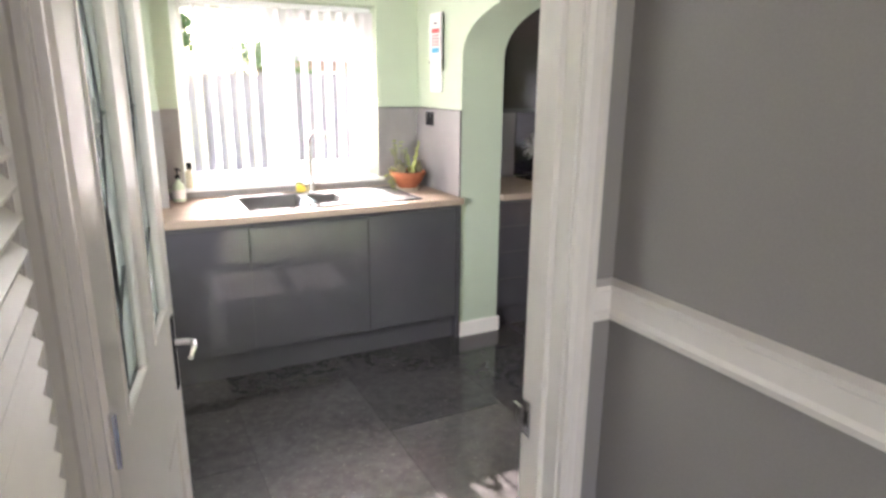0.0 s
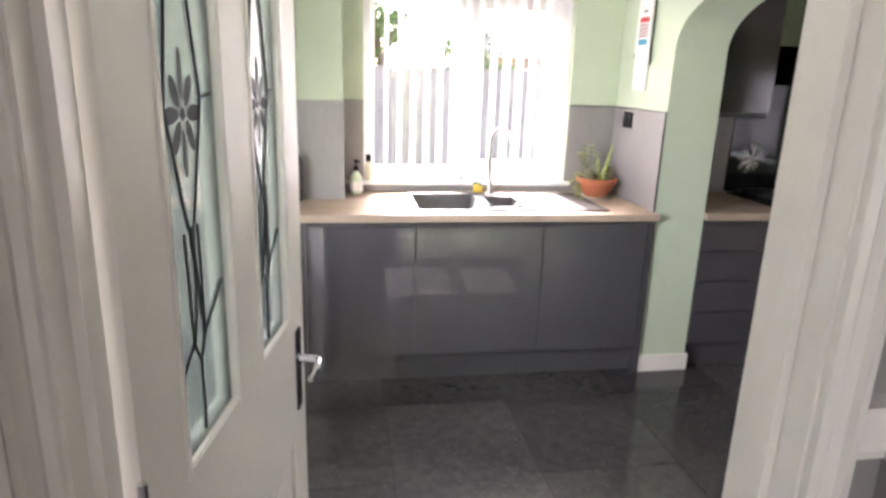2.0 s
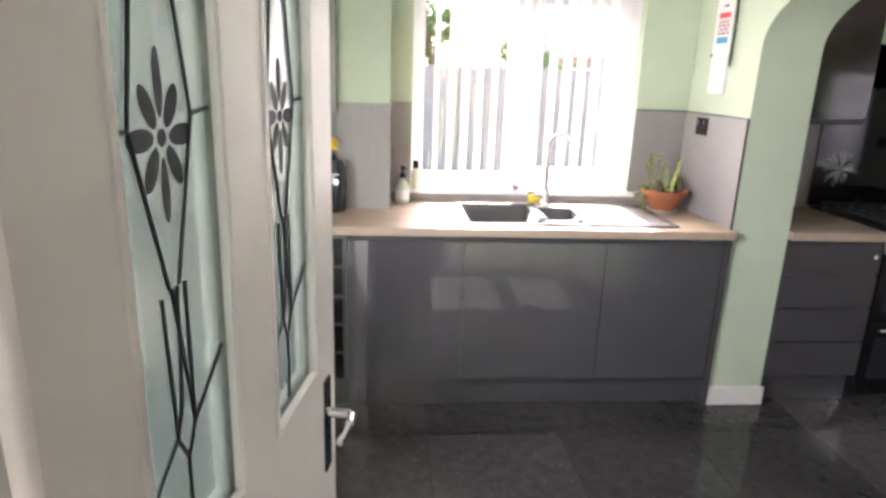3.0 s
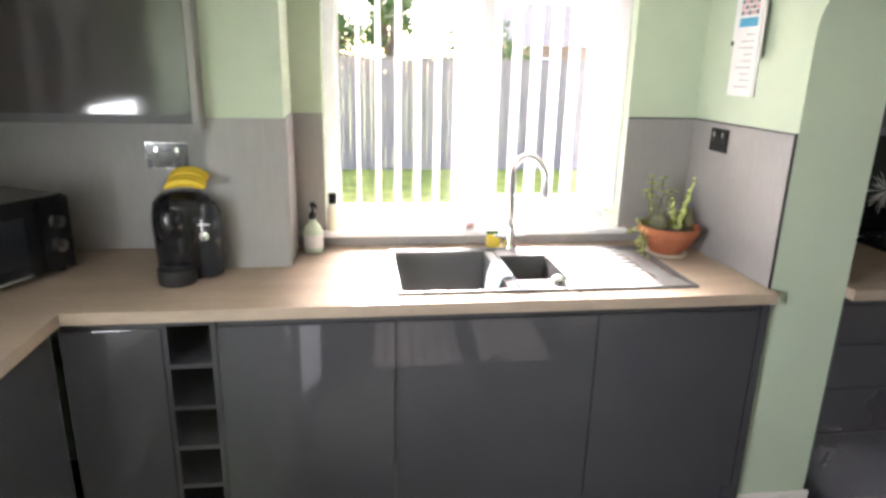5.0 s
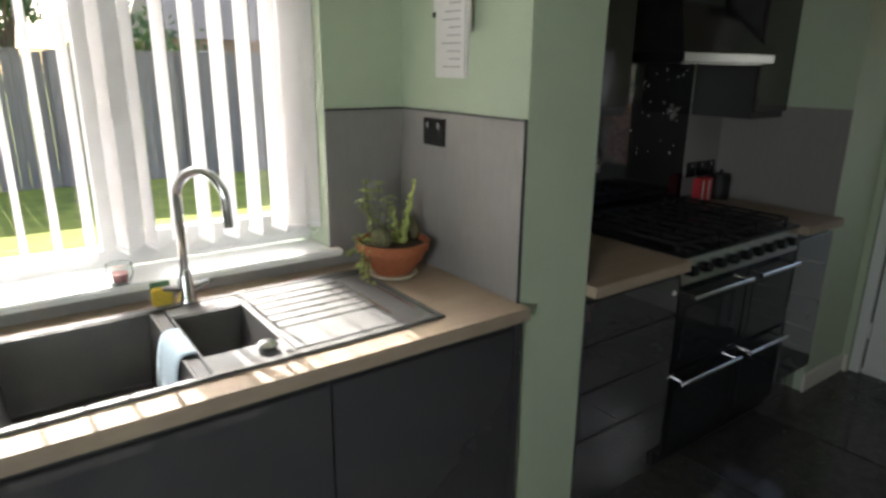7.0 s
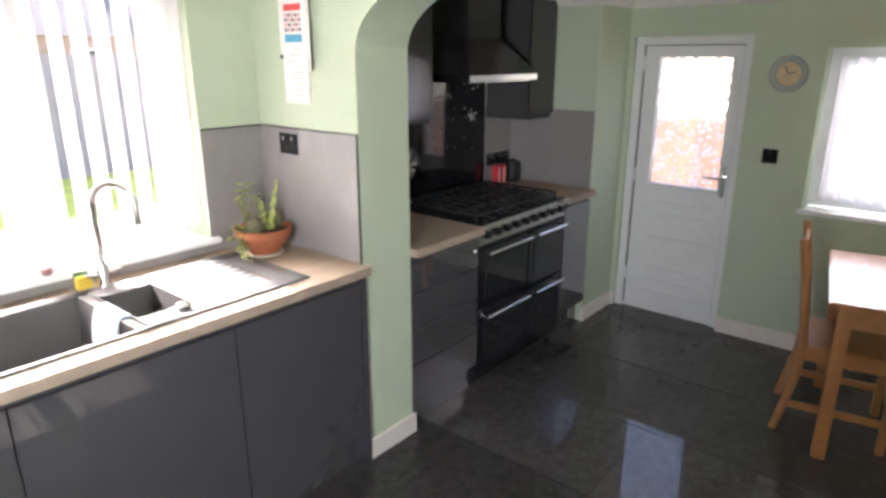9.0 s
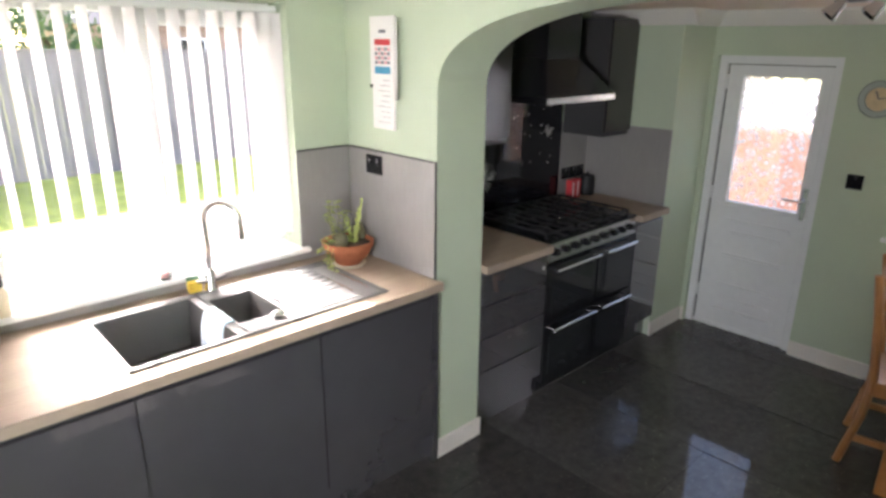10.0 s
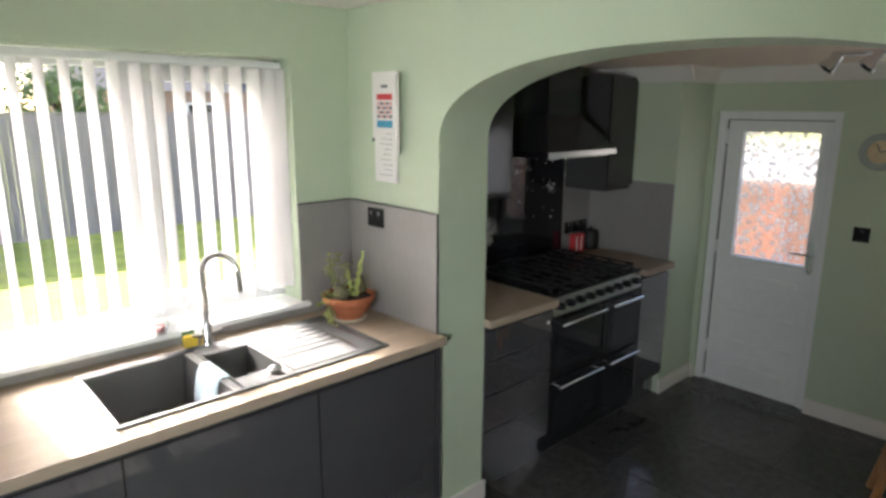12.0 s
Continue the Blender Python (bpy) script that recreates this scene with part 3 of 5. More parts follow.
part("side_slab", boxes((XA + 0.001, 0.885, 2.93, YW - 0.001, 0.868, 0.905)), WORKTOP, counter)

# splash panels
sp = [("splashback_pillar", (1.232, 1.49, 4.637, 4.645, 0.906, 1.42)), ("splashback_pillar_side", (1.486, 1.493, 4.645, 4.902, 0.906, 1.42)), ("splashback_left", (1.493, WIN[0], 4.902, 4.9095, 0.969, 1.42)),
      ("splashback_right", (WIN[1], 3.08, 4.902, 4.9095, 0.906, 1.418)), ("splashback_nib", (3.082, 3.0895, 4.292, 4.902, 0.906, 1.418)), ("splashback_corner", (XA + 0.008, 1.231, 4.902, 4.9095, 0.906, 1.40)), ("splashback_side", (XA + 0.0005, XA + 0.008, 2.95, 4.902, 0.906, 1.40)),
      ("splashback_under_sill", (1.493, WIN[1], 4.902, 4.9095, 0.906, 0.944)), ("splashback_cooker_run", (XB + 0.001, 3.865, 4.902, 4.9095, 0.906, 1.40)), ("splashback_cooker_end", (4.735, 5.052, 4.902, 4.9095, 0.906, 1.40)), ("splashback_stub", (5.052, 5.0595, 4.298, 4.902, 0.906, 1.385))]
for n, b in sp:
    structure(n, boxes(b), SPLASH, "grey laminate splashback panel")
structure("trim_splash_edge", boxes((WIN[1] + 0.001, 3.08, 4.899, 4.902, 1.413, 1.419), (3.079, 3.082, 4.292, 4.899, 1.413, 1.419), (3.079, 3.0895, 4.2895, 4.292, 0.906, 1.419)), CARCASS, "thin grey metal edge trim")


def wall_unit(x0, x1, y0, y1, z0, z1, face, label, splits=(), lit=None):
    u = thing("wall_cabinet", ((x0 + x1) / 2, (y0 + y1) / 2, z0), label, "cabinet", "wall cabinets")
    if face == "y":
        part("body", boxes((x0, x1, y0 + 0.02, y1, z0, z1)), lit or CARCASS, u)
        es = [x0, *splits, x1]
        for a, b in zip(es, es[1:]):
            part("door", boxes((a + 0.002, b - 0.002, y0, y0 + 0.018, z0 + 0.03, z1 - 0.002), bevel=0.002), WALLGLOSS, u)
    else:
        part("body", boxes((x0, x1 - 0.02, y0, y1, z0, z1)), lit or CARCASS, u)
        es = [y0, *splits, y1]
        for a, b in zip(es, es[1:]):
            part("door", boxes((x1 - 0.018, x1, a + 0.002, b - 0.002, z0 + 0.03, z1 - 0.002), bevel=0.002), WALLGLOSS, u)
    return u


wall_unit(0.63, 1.212, 4.58, 4.90, 1.402, 2.1, "y", "dark grey gloss wall cabinet in the corner")
panel = thing("end_panel", (1.223, 4.74, 1.38), "pale grey end panel of the wall cabinet", "panel")
part("board", boxes((1.2135, 1.2345, 4.57, 4.90, 1.38, 2.1), bevel=0.001), SPLASH, panel)
wall_unit(XA + 0.002, 0.62, 3.0, 4.56, 1.402, 2.1, "x", "dark grey gloss wall cabinet along the side wall", (3.6, 4.1))
wall_unit(XB + 0.003, 3.866, 4.58, 4.90, 1.385, 2.06, "y", "dark grey gloss wall cabinet beside the cooker hood")
wall_unit(4.76, 5.05, 4.585, 4.90, 1.335, 2.03, "y", "dark grey gloss wall cabinet past the cooker hood")

# ---- sink ----
sink = thing("sink", (2.35, 4.57, 0.905), "black composite sink with one and a half bowls and a drainer", "sink")
rim = boxes((SX0, SX1, SY0, 4.336, 0.9055, 0.914), (SX0, SX1, 4.785, SY1, 0.9055, 0.914), (SX0, 1.850, 4.336, 4.785, 0.9055, 0.914), (2.216, 2.246, 4.336, 4.785, 0.86, 0.906),
            (2.246, 2.44, 4.336, 4.424, 0.86, 0.912), (2.246, 2.44, 4.712, 4.785, 0.86, 0.912), (2.832, SX1, 4.336, 4.785, 0.9055, 0.914), (2.44, 2.832, 4.336, 4.35, 0.9055, 0.912), (2.44, 2.832, 4.765, 4.785, 0.9055, 0.912), bevel=0.003)
part("rim", rim, GRANITE, sink)


def bowl(name, x0, x1, y0, y1, depth):
    t, z = 0.006, 0.91
    bm = bmesh.new()
    rings = []
    for dx, zz, r in ((t, z, 0.0), (t, z - depth - t, 0.012), (0.0, z - depth, 0.016), (0.0, z, 0.0)):
        a, b, c, d = x0 - dx + r, x1 + dx - r, y0 - dx + r, y1 + dx - r
        rings.append([bm.verts.new(v) for v in ((a, c, zz), (b, c, zz), (b, d, zz), (a, d, zz))])
    for ra, rb in ((0, 1), (2, 3), (3, 0)):
        for q in range(4):
            bm.faces.new((rings[ra][q], rings[ra][(q + 1) % 4], rings[rb][(q + 1) % 4], rings[rb][q]))
    bm.faces.new(rings[1]), bm.faces.new(rings[2])
    bmesh.ops.recalc_face_normals(bm, faces=bm.faces[:])
    p = part(name, bm, GRANITE, sink)
    part("strainer", lathe([(0.0, 0.004), (0.03, 0.003), (0.042, 0.006), (0.045, 0.0)], ((x0 + x1) / 2, (y0 + y1) / 2, z - depth), 24), STEEL, p, smooth=True)


bowl("main_bowl", 1.857, 2.209, 4.343, 4.778, 0.19)
bowl("half_bowl", 2.253, 2.434, 4.431, 4.705, 0.13)
dr = bmesh.new()
box(dr, 2.44, 2.832, 4.35, 4.765, 0.9055, 0.909)
part("drainer", dr, GRANITE, sink)
for k in range(6):
    y = 4.488 + k * 0.0475
    part("drainer_ridge", boxes((2.455, 2.735, y, y + 0.0405, 0.909, 0.9135), bevel=0.0012), GRANITE, sink)
part("front_shelf", boxes((2.442, 2.735, 4.352, 4.481, 0.909, 0.9135), bevel=0.0012), GRANITE, sink)
# Two thin steel strips stand for the bright highlights along the rim.
for k in range(2):
    part("highlight_line", boxes((2.742 + k * 0.075, 2.746 + k * 0.075, 4.42, 4.72, 0.9091, 0.9098)), STEEL, sink)
part("waste_knob", lathe([(0.0, 0.024), (0.016, 0.023), (0.026, 0.014), (0.024, 0.006), (0.012, 0.003), (0.012, 0.0)], (2.385, 4.385, 0.912), 24), CHROME, sink, smooth=True)


def tap():
    u = thing("tap", (2.315, 4.803, 0.913), "polished chrome swan neck mixer tap", "tap")
    x, y, z = 2.315, 4.803, 0.913
    part("base", lathe([(0.028, 0), (0.028, 0.012), (0.022, 0.02), (0.02, 0.075), (0.017, 0.085), (0.012, 0.10)], (x, y, z), 24), CHROME, u, smooth=True)
    pts = [(x, y, z + 0.08 + 0.05 * k) for k in range(5)]
    for k in range(13):
        a = math.pi * k / 12 * 0.97
        r = 0.075
        pts.append((x + (r - r * math.cos(a)) * 0.62, y - (r - r * math.cos(a)) * 0.78, z + 0.295 + r * math.sin(a)))
    e = pts[-1]
    pts.append((e[0] + 0.001, e[1] - 0.002, e[2] - 0.055))
    part("spout", tube(pts, 0.0128, 14), CHROME, u, smooth=True)
    part("nozzle", tube([(e[0] + 0.001, e[1] - 0.002, e[2] - 0.055), (e[0] + 0.001, e[1] - 0.003, e[2] - 0.075)], 0.0135, 14), CHROME, u, smooth=True)
    for d in (-1, 1):
        part("lever", tube([(x + d * 0.018, y, z + 0.045), (x + d * 0.04, y, z + 0.047), (x + d * 0.062, y - 0.004, z + 0.052)], [0.011, 0.009, 0.006], 12), CHROME, u, smooth=True)


tap()
sp1 = thing("sponge", (2.255, 4.825, 0.914), "yellow and green washing up sponge beside the tap", "sponge")
part("foam", boxes((2.228, 2.281, 4.808, 4.833, 0.9145, 0.962), bevel=0.004), SPONGE, sp1)
part("scourer", boxes((2.229, 2.280, 4.8345, 4.841, 0.9145, 0.975), bevel=0.002), SPONGEGREEN, sp1)


def draped_cloth():
    u = thing("dish_cloth", (2.2, 4.45, 0.912), "pale blue dish cloth hung over the bowl divider", "cloth")
    bm = bmesh.new()
    rows = []
    prof = [(2.180, 0.755), (2.184, 0.80), (2.190, 0.85), (2.196, 0.885), (2.204, 0.908), (2.216, 0.917), (2.231, 0.918), (2.246, 0.916), (2.2535, 0.903), (2.2545, 0.885)]
    for j in range(9):
        f = j / 8
        y = 4.45 + 0.17 * f
        rows.append([bm.verts.new((x + 0.008 * math.sin(f * 9 + i * 0.4) * max(0, 0.9 - z) * 5, y + (0.9 - z) * 0.22 * (f - 0.5), z + 0.002 * math.sin(f * 14))) for i, (x, z) in enumerate(prof)])
    for a, b in zip(rows, rows[1:]):
        for i in range(len(prof) - 1):
            bm.faces.new((a[i], a[i + 1], b[i + 1], b[i]))
    ob = part("cloth", bm, CLOTH, u, smooth=True)
    m = ob.modifiers.new("thick", "SOLIDIFY")
    m.thickness = 0.003


draped_cloth()

# ---- plant ----


def plant_bowl():
    cx, cy, z = 2.927, 4.712, 0.906
    rnd = random.Random(4)
    u = thing("plant_bowl", (cx, cy, z), "terracotta bowl of cacti and succulents on a saucer", "potted plant")
    part("saucer", lathe([(0.072, 0), (0.08, 0.008), (0.078, 0.012), (0.066, 0.009)], (cx, cy, z), 36), CREAM, u, smooth=True)
    part("bowl", lathe([(0.058, 0.01), (0.066, 0.022), (0.096, 0.055), (0.108, 0.088), (0.116, 0.09), (0.118, 0.115), (0.109, 0.117), (0.104, 0.098)], (cx, cy, z), 40), TERRA, u, smooth=True)
    part("soil", lathe([(0.105, 0.099), (0.07, 0.105), (0.0, 0.107)], (cx, cy, z), 32), SOIL, u)
    top = z + 0.103
    # leafy succulent with drooping stems
    leaves = bmesh.new()
    shoots = [(-0.062, 0.005, -0.03, 0.0, 0.20), (-0.05, 0.0, 0.012, 0.01, 0.19), (-0.066, -0.01, -0.055, -0.02, 0.15), (-0.052, 0.012, -0.018, 0.03, 0.165), (-0.045, 0.0, 0.03, -0.01, 0.15),
              (-0.085, -0.01, -0.05, -0.02, -0.05), (-0.088, 0.0, -0.038, -0.035, -0.085), (-0.08, 0.02, -0.06, 0.0, -0.025), (-0.085, -0.02, -0.03, -0.03, -0.10)]
    for bx, by, dx, dy, high in shoots:
        pts = []
        for i in range(9):
            f = i / 8
            up = high * f if high > 0 else 0.035 * math.sin(min(1, f * 1.6) * math.pi) + high * f * f
            pts.append(Vector((cx + bx + dx * f ** 0.8 + 0.004 * math.sin(i * 1.3 + dx * 90), cy + by + dy * f, top + up)))
        part("stem", tube(pts, 0.0024, 5), CACTUS, u)
        for i in range(3 if high > 0 else 2, 9):
            for j in range(7 if i > 6 else 3):
                p = pts[i]
                a = rnd.uniform(0, 2 * math.pi)
                d = Vector((math.cos(a), math.sin(a), rnd.uniform(-0.1, 0.7))).normalized()
                w = d.cross(Vector((0, 0, 1))).normalized() * 0.0042
                n = d.cross(w).normalized() * 0.002
                ln = rnd.uniform(0.018, 0.032)
                tip = p + d * ln - Vector((0, 0, 0.004))
                mid = p + d * ln * 0.55 + Vector((0, 0, 0.003))
                for q in (n, -n):
                    leaves.faces.new([leaves.verts.new(c) for c in (p, mid + w, tip, mid - w)] if q is n else [leaves.verts.new(c) for c in (p, mid - w - n, tip, mid + w - n)])
    tagged(part("leaves", leaves, LEAF, u, "narrow yellow-green leaves"), kind="stuff")
    # round cactus
    prof = [(0.001, 0.0), (0.022, 0.004), (0.031, 0.025), (0.029, 0.05), (0.018, 0.066), (0.004, 0.071)]
    bm = lathe(prof, (cx - 0.058, cy - 0.03, top - 0.004), 28)
    for v in bm.verts:
        a = math.atan2(v.co.y - (cy - 0.03), v.co.x - (cx - 0.058))
        k = 1 + 0.07 * math.cos(a * 14)
        v.co.x, v.co.y = cx - 0.058 + (v.co.x - cx + 0.058) * k, cy - 0.03 + (v.co.y - cy + 0.03) * k
    part("round_cactus", bm, CACTUS, u, "round ribbed brown-green cactus", smooth=True)
    # jointed upright cactus
    for base, bend, high in (((0.025, -0.02), 0.045, 0.20), ((0.012, -0.005), -0.012, 0.12), ((0.04, 0.0), 0.02, 0.13)):
        pts, rad = [], []
        for i in range(13):
            f = i / 12
            pts.append((cx + base[0] + bend * f + 0.006 * math.sin(i * 1.9), cy + base[1] + 0.004 * math.cos(i * 2.3), top + high * f))
            rad.append((0.011 + 0.004 * math.cos(i * 2.1)) * (1 - 0.55 * f))
        part("upright_cactus", tube(pts, rad, 8), LEAF, u, "upright jointed green cactus", smooth=True)
    bm = bmesh.new()
    bmesh.ops.create_icosphere(bm, subdivisions=2, radius=0.040)
    for v in bm.verts:
        k = 1 + 0.25 * noise.noise(v.co * 40)
        v.co = Vector((cx + 0.078, cy + 0.03, top + 0.026)) + Vector((v.co.x * 0.9, v.co.y * 0.9, v.co.z * 1.25)) * k
    part("rock", bm, CACTUS, u, "rough brown stone", smooth=True)


plant_bowl()

# ---- small things by the sink ----


def soap_bottle():
    x, y, z = 1.556, 4.825, 0.906
    u = thing("soap_dispenser", (x, y, z), "clear soap bottle with a black pump on the worktop", "soap bottle")
    part("bottle", lathe([(0.0, 0.0), (0.033, 0.0), (0.036, 0.006), (0.036, 0.075), (0.03, 0.098), (0.014, 0.115), (0.013, 0.13)], (x, y, z), 24), SOAP, u, smooth=True)
    part("label", lathe([(0.0366, 0.02), (0.0366, 0.07)], (x, y, z), 24), PAPER, u, "pale paper label")
    part("pump", lathe([(0.015, 0.128), (0.015, 0.15), (0.006, 0.152), (0.006, 0.175), (0.011, 0.176), (0.011, 0.19), (0.0, 0.192)], (x, y, z), 16), BLACK, u, smooth=True)
    part("nozzle", tube([(x, y, z + 0.184), (x + 0.012, y - 0.025, z + 0.184), (x + 0.016, y - 0.034, z + 0.176)], 0.005, 8), BLACK, u)


soap_bottle()
bt = thing("bottle", (1.628, 4.905, 0.968), "cream bottle with a dark cap on the window sill", "bottle")
part("body", lathe([(0.0, 0.0), (0.022, 0.0), (0.024, 0.005), (0.024, 0.085), (0.014, 0.10), (0.013, 0.108)], (1.628, 4.905, 0.968), 20), CREAM, bt, smooth=True)
part("cap", lathe([(0.016, 0.108), (0.016, 0.148), (0.0, 0.15)], (1.628, 4.905, 0.968), 20), BLACK, bt, smooth=True)
gl = thing("glass_ornament", (2.17, 4.905, 0.968), "small glass dish with a pink centre on the window sill", "ornament")
part("dish", lathe([(0.0, 0.0), (0.026, 0.0), (0.036, 0.03), (0.034, 0.055), (0.03, 0.057), (0.032, 0.03), (0.022, 0.006), (0.0, 0.006)], (2.17, 4.905, 0.968), 24), SOAPB, gl, smooth=True)
part("candle", lathe([(0.0, 0.008), (0.02, 0.008), (0.022, 0.03), (0.0, 0.032)], (2.17, 4.905, 0.968), 20), PINK, gl, smooth=True)


def calendar():
    x = XN - 0.0012
    u = thing("wall_calendar", (x, 4.62, 1.52), "slim white paper calendar hung on the green wall", "calendar")
    part("backing", boxes((x - 0.006, x, 4.545, 4.715, 1.70, 1.985), (x - 0.005, x, 4.548, 4.70, 1.518, 1.70)), PAPER, u)
    part("front_sheet", boxes((x - 0.0095, x - 0.0065, 4.555, 4.698, 1.52, 1.978)), PAPER, u)
    f = x - 0.0102
    part("red_header", boxes((f, f + 0.0006, 4.572, 4.678, 1.868, 1.893)), RED, u)
    for k in range(5):
        for j in range(4):
            part("picture_block", boxes((f, f + 0.0006, 4.574 + k * 0.0212, 4.574 + k * 0.0212 + 0.017, 1.792 + j * 0.018, 1.792 + j * 0.018 + 0.0135)), PINK if (k + j) % 2 else INK, u)
    part("blue_block", boxes((f, f + 0.0006, 4.572, 4.678, 1.752, 1.782)), BLUE, u)
    part("title_bar", boxes((f, f + 0.0006, 4.602, 4.648, 1.918, 1.930)), INK, u)
    for k in range(9):
        z = 1.725 - k * 0.022
        part("text_bar", boxes((f, f + 0.0005, 4.575, 4.58 + 0.085 * (0.55 + 0.45 * math.sin(k * 2.2) ** 2), z, z + 0.0022)), INK, u)
    bm = bmesh.new()
    pts = [(4.548, 0.004), (4.53, 0.012), (4.512, 0.024), (4.50, 0.03)]
    rows = [[bm.verts.new((x - d, y, z)) for y, d in pts] for z in (1.645, 1.75, 1.86, 1.972)]
    for a, b in zip(rows, rows[1:]):
        for i in range(3):
            bm.faces.new((a[i], a[i + 1], b[i + 1], b[i]))
    ob = part("curled_sheet", bm, PAPER, u, smooth=True)
    ob.modifiers.new("thick", "SOLIDIFY").thickness = 0.0015
    part("clip", boxes((x - 0.012, x - 0.002, 4.70, 4.712, 1.692, 1.706)), BLACK, u)


calendar()


def socket(place, axis, wide, high, label, rockers=2):
    u = thing("wall_socket", place, label, "socket", "black sockets")
    x, y, z = place
    def b(a0, a1, z0, z1, d0, d1):
        return (x - d1, x - d0, y + a0, y + a1, z + z0, z + z1) if axis == "x" else (x + a0, x + a1, y - d1, y - d0, z + z0, z + z1)
    part("plate", boxes(b(-wide / 2, wide / 2, -high / 2, high / 2, 0, 0.008), bevel=0.002), BLACK, u)
    part("edge", boxes(b(-wide / 2 - 0.0012, wide / 2 + 0.0012, -high / 2 - 0.0012, high / 2 + 0.0012, 0, 0.003)), CHROME, u)
    for k in range(rockers):
        c = (k - (rockers - 1) / 2) * wide / max(rockers, 1)
        part("switch", boxes(b(c - 0.006, c + 0.006, 0.012, 0.03, 0.008, 0.012), bevel=0.001), CHROME, u)
        if wide > 0.1:
            part("pin_hole", boxes(b(c - 0.004, c + 0.004, -0.005, 0.008, 0.0081, 0.0086)), BLACKMATT, u)
    return u


socket((3.0818, 4.70, 1.352), "x", 0.115, 0.085, "black double socket with chrome edge on the grey panel")
socket((1.035, 4.9018, 1.26), "y", 0.146, 0.088, "black double socket above the coffee machine")
socket((XE - 0.0005, 3.385, 1.15), "x", 0.082, 0.082, "black light switch beside the back door", 1)
for k in range(3):
    socket((4.81 + k * 0.085, 4.9018, 1.06), "y", 0.075, 0.075, "black socket above the far worktop", 1)

# ---- corner appliances ----


def coffee_machine():
    x, y, z = 1.165, 4.58, 0.906
    u = thing("coffee_machine", (x, y, z), "black rounded pod coffee machine on the worktop", "coffee machine")
    prof = [(0.078, 0.0), (0.088, 0.02), (0.092, 0.10), (0.096, 0.19), (0.088, 0.25), (0.06, 0.278), (0.0, 0.284)]
    b2 = lathe(prof, (x - 0.012, y + 0.01, z), 32)
    for v in b2.verts:
        v.co.y = y + 0.01 + (v.co.y - y - 0.01) * 1.15
    part("body", b2, BLACK, u, smooth=True)
    part("water_tank", lathe([(0.03, 0.0), (0.044, 0.01), (0.05, 0.12), (0.046, 0.22), (0.03, 0.25), (0.0, 0.255)], (x + 0.068, y - 0.02, z), 24), OVENGLASS, u, smooth=True)
    part("brew_head", lathe([(0.0, 0.15), (0.036, 0.152), (0.042, 0.17), (0.042, 0.225), (0.036, 0.24), (0.0, 0.244)], (x - 0.025, y - 0.085, z), 24), BLACK, u, smooth=True)
    part("drip_tray", lathe([(0.0, 0.0), (0.056, 0.0), (0.06, 0.012), (0.06, 0.05), (0.05, 0.056), (0.0, 0.056)], (x - 0.02, y - 0.085, z), 24), BLACKMATT, u, smooth=True)
    part("dial", lathe([(0.0, 0.0), (0.015, 0.0), (0.015, 0.006), (0.0, 0.007)], (0, 0, 0), 20), CHROME, u).matrix_basis = Matrix.Translation((x + 0.07, y - 0.071, z + 0.15)) @ pose(0, 0, 0, 90, 0, 0)
    part("logo_bar", boxes((x + 0.052, x + 0.088, y - 0.0725, y - 0.0705, z + 0.185, z + 0.19)), PAPER, u)


coffee_machine()
bn = thing("bananas", (1.17, 4.56, 1.19), "bunch of ripe yellow bananas lying on the coffee machine", "fruit")
for k in range(4):
    pts, rad = [], []
    for i in range(9):
        a = -0.9 + 1.8 * i / 8
        pts.append((1.18 + 0.078 * math.sin(a), 4.545 + k * 0.022 - 0.03 * math.cos(a) * 0.3, 1.172 + 0.055 * math.cos(a) + 0.006 * (k % 2) + 0.018 * (k // 2)))
        rad.append(0.016 * (1 - (abs(i - 4) / 4.6) ** 3))
    part("banana", tube(pts, rad, 8), YELLOW, bn, smooth=True)


def microwave():
    u = thing("microwave", (0, 0, 0), "black microwave set across the worktop corner", "microwave")
    part("body", boxes((0, 0.47, 0.012, 0.34, 0.012, 0.262), bevel=0.006), BLACK, u)
    part("door", boxes((0.008, 0.35, -0.006, 0.011, 0.018, 0.256), bevel=0.004), BLACK, u)
    part("door_glass", boxes((0.045, 0.30, -0.0085, -0.0065, 0.06, 0.215)), OVENGLASS, u)
    part("door_handle", tube([(0.05, -0.012, 0.032), (0.06, -0.026, 0.032), (0.29, -0.026, 0.032), (0.30, -0.012, 0.032)], 0.006, 8), STEEL, u)
    part("control_panel", boxes((0.354, 0.464, -0.004, 0.011, 0.018, 0.256), bevel=0.003), BLACK, u)
    d = part("dial", lathe([(0.024, 0.0), (0.022, 0.016), (0.0, 0.017)], (0, 0, 0), 20), STEEL, u)
    d.matrix_basis = Matrix.Translation((0.41, -0.004, 0.10)) @ pose(0, 0, 0, 90, 0, 0)
    d = part("dial", lathe([(0.024, 0.0), (0.022, 0.016), (0.0, 0.017)], (0, 0, 0), 20), STEEL, u)
    d.matrix_basis = Matrix.Translation((0.41, -0.004, 0.18)) @ pose(0, 0, 0, 90, 0, 0)
    for sx in (0.03, 0.44):
        for sy in (0.04, 0.31):
            part("foot", lathe([(0.012, 0.0), (0.014, 0.012)], (sx, sy, 0), 10), BLACKMATT, u)
    u.matrix_basis = pose(0.555, 4.25, 0.906, 0, 0, 62)


microwave()
bx = thing("paper_box", (0.52, 4.45, 1.17), "white card box lying on the microwave", "box")
part("box", boxes((-0.09, 0.09, -0.07, 0.07, 0.0, 0.045), bevel=0.003), PAPER, bx)
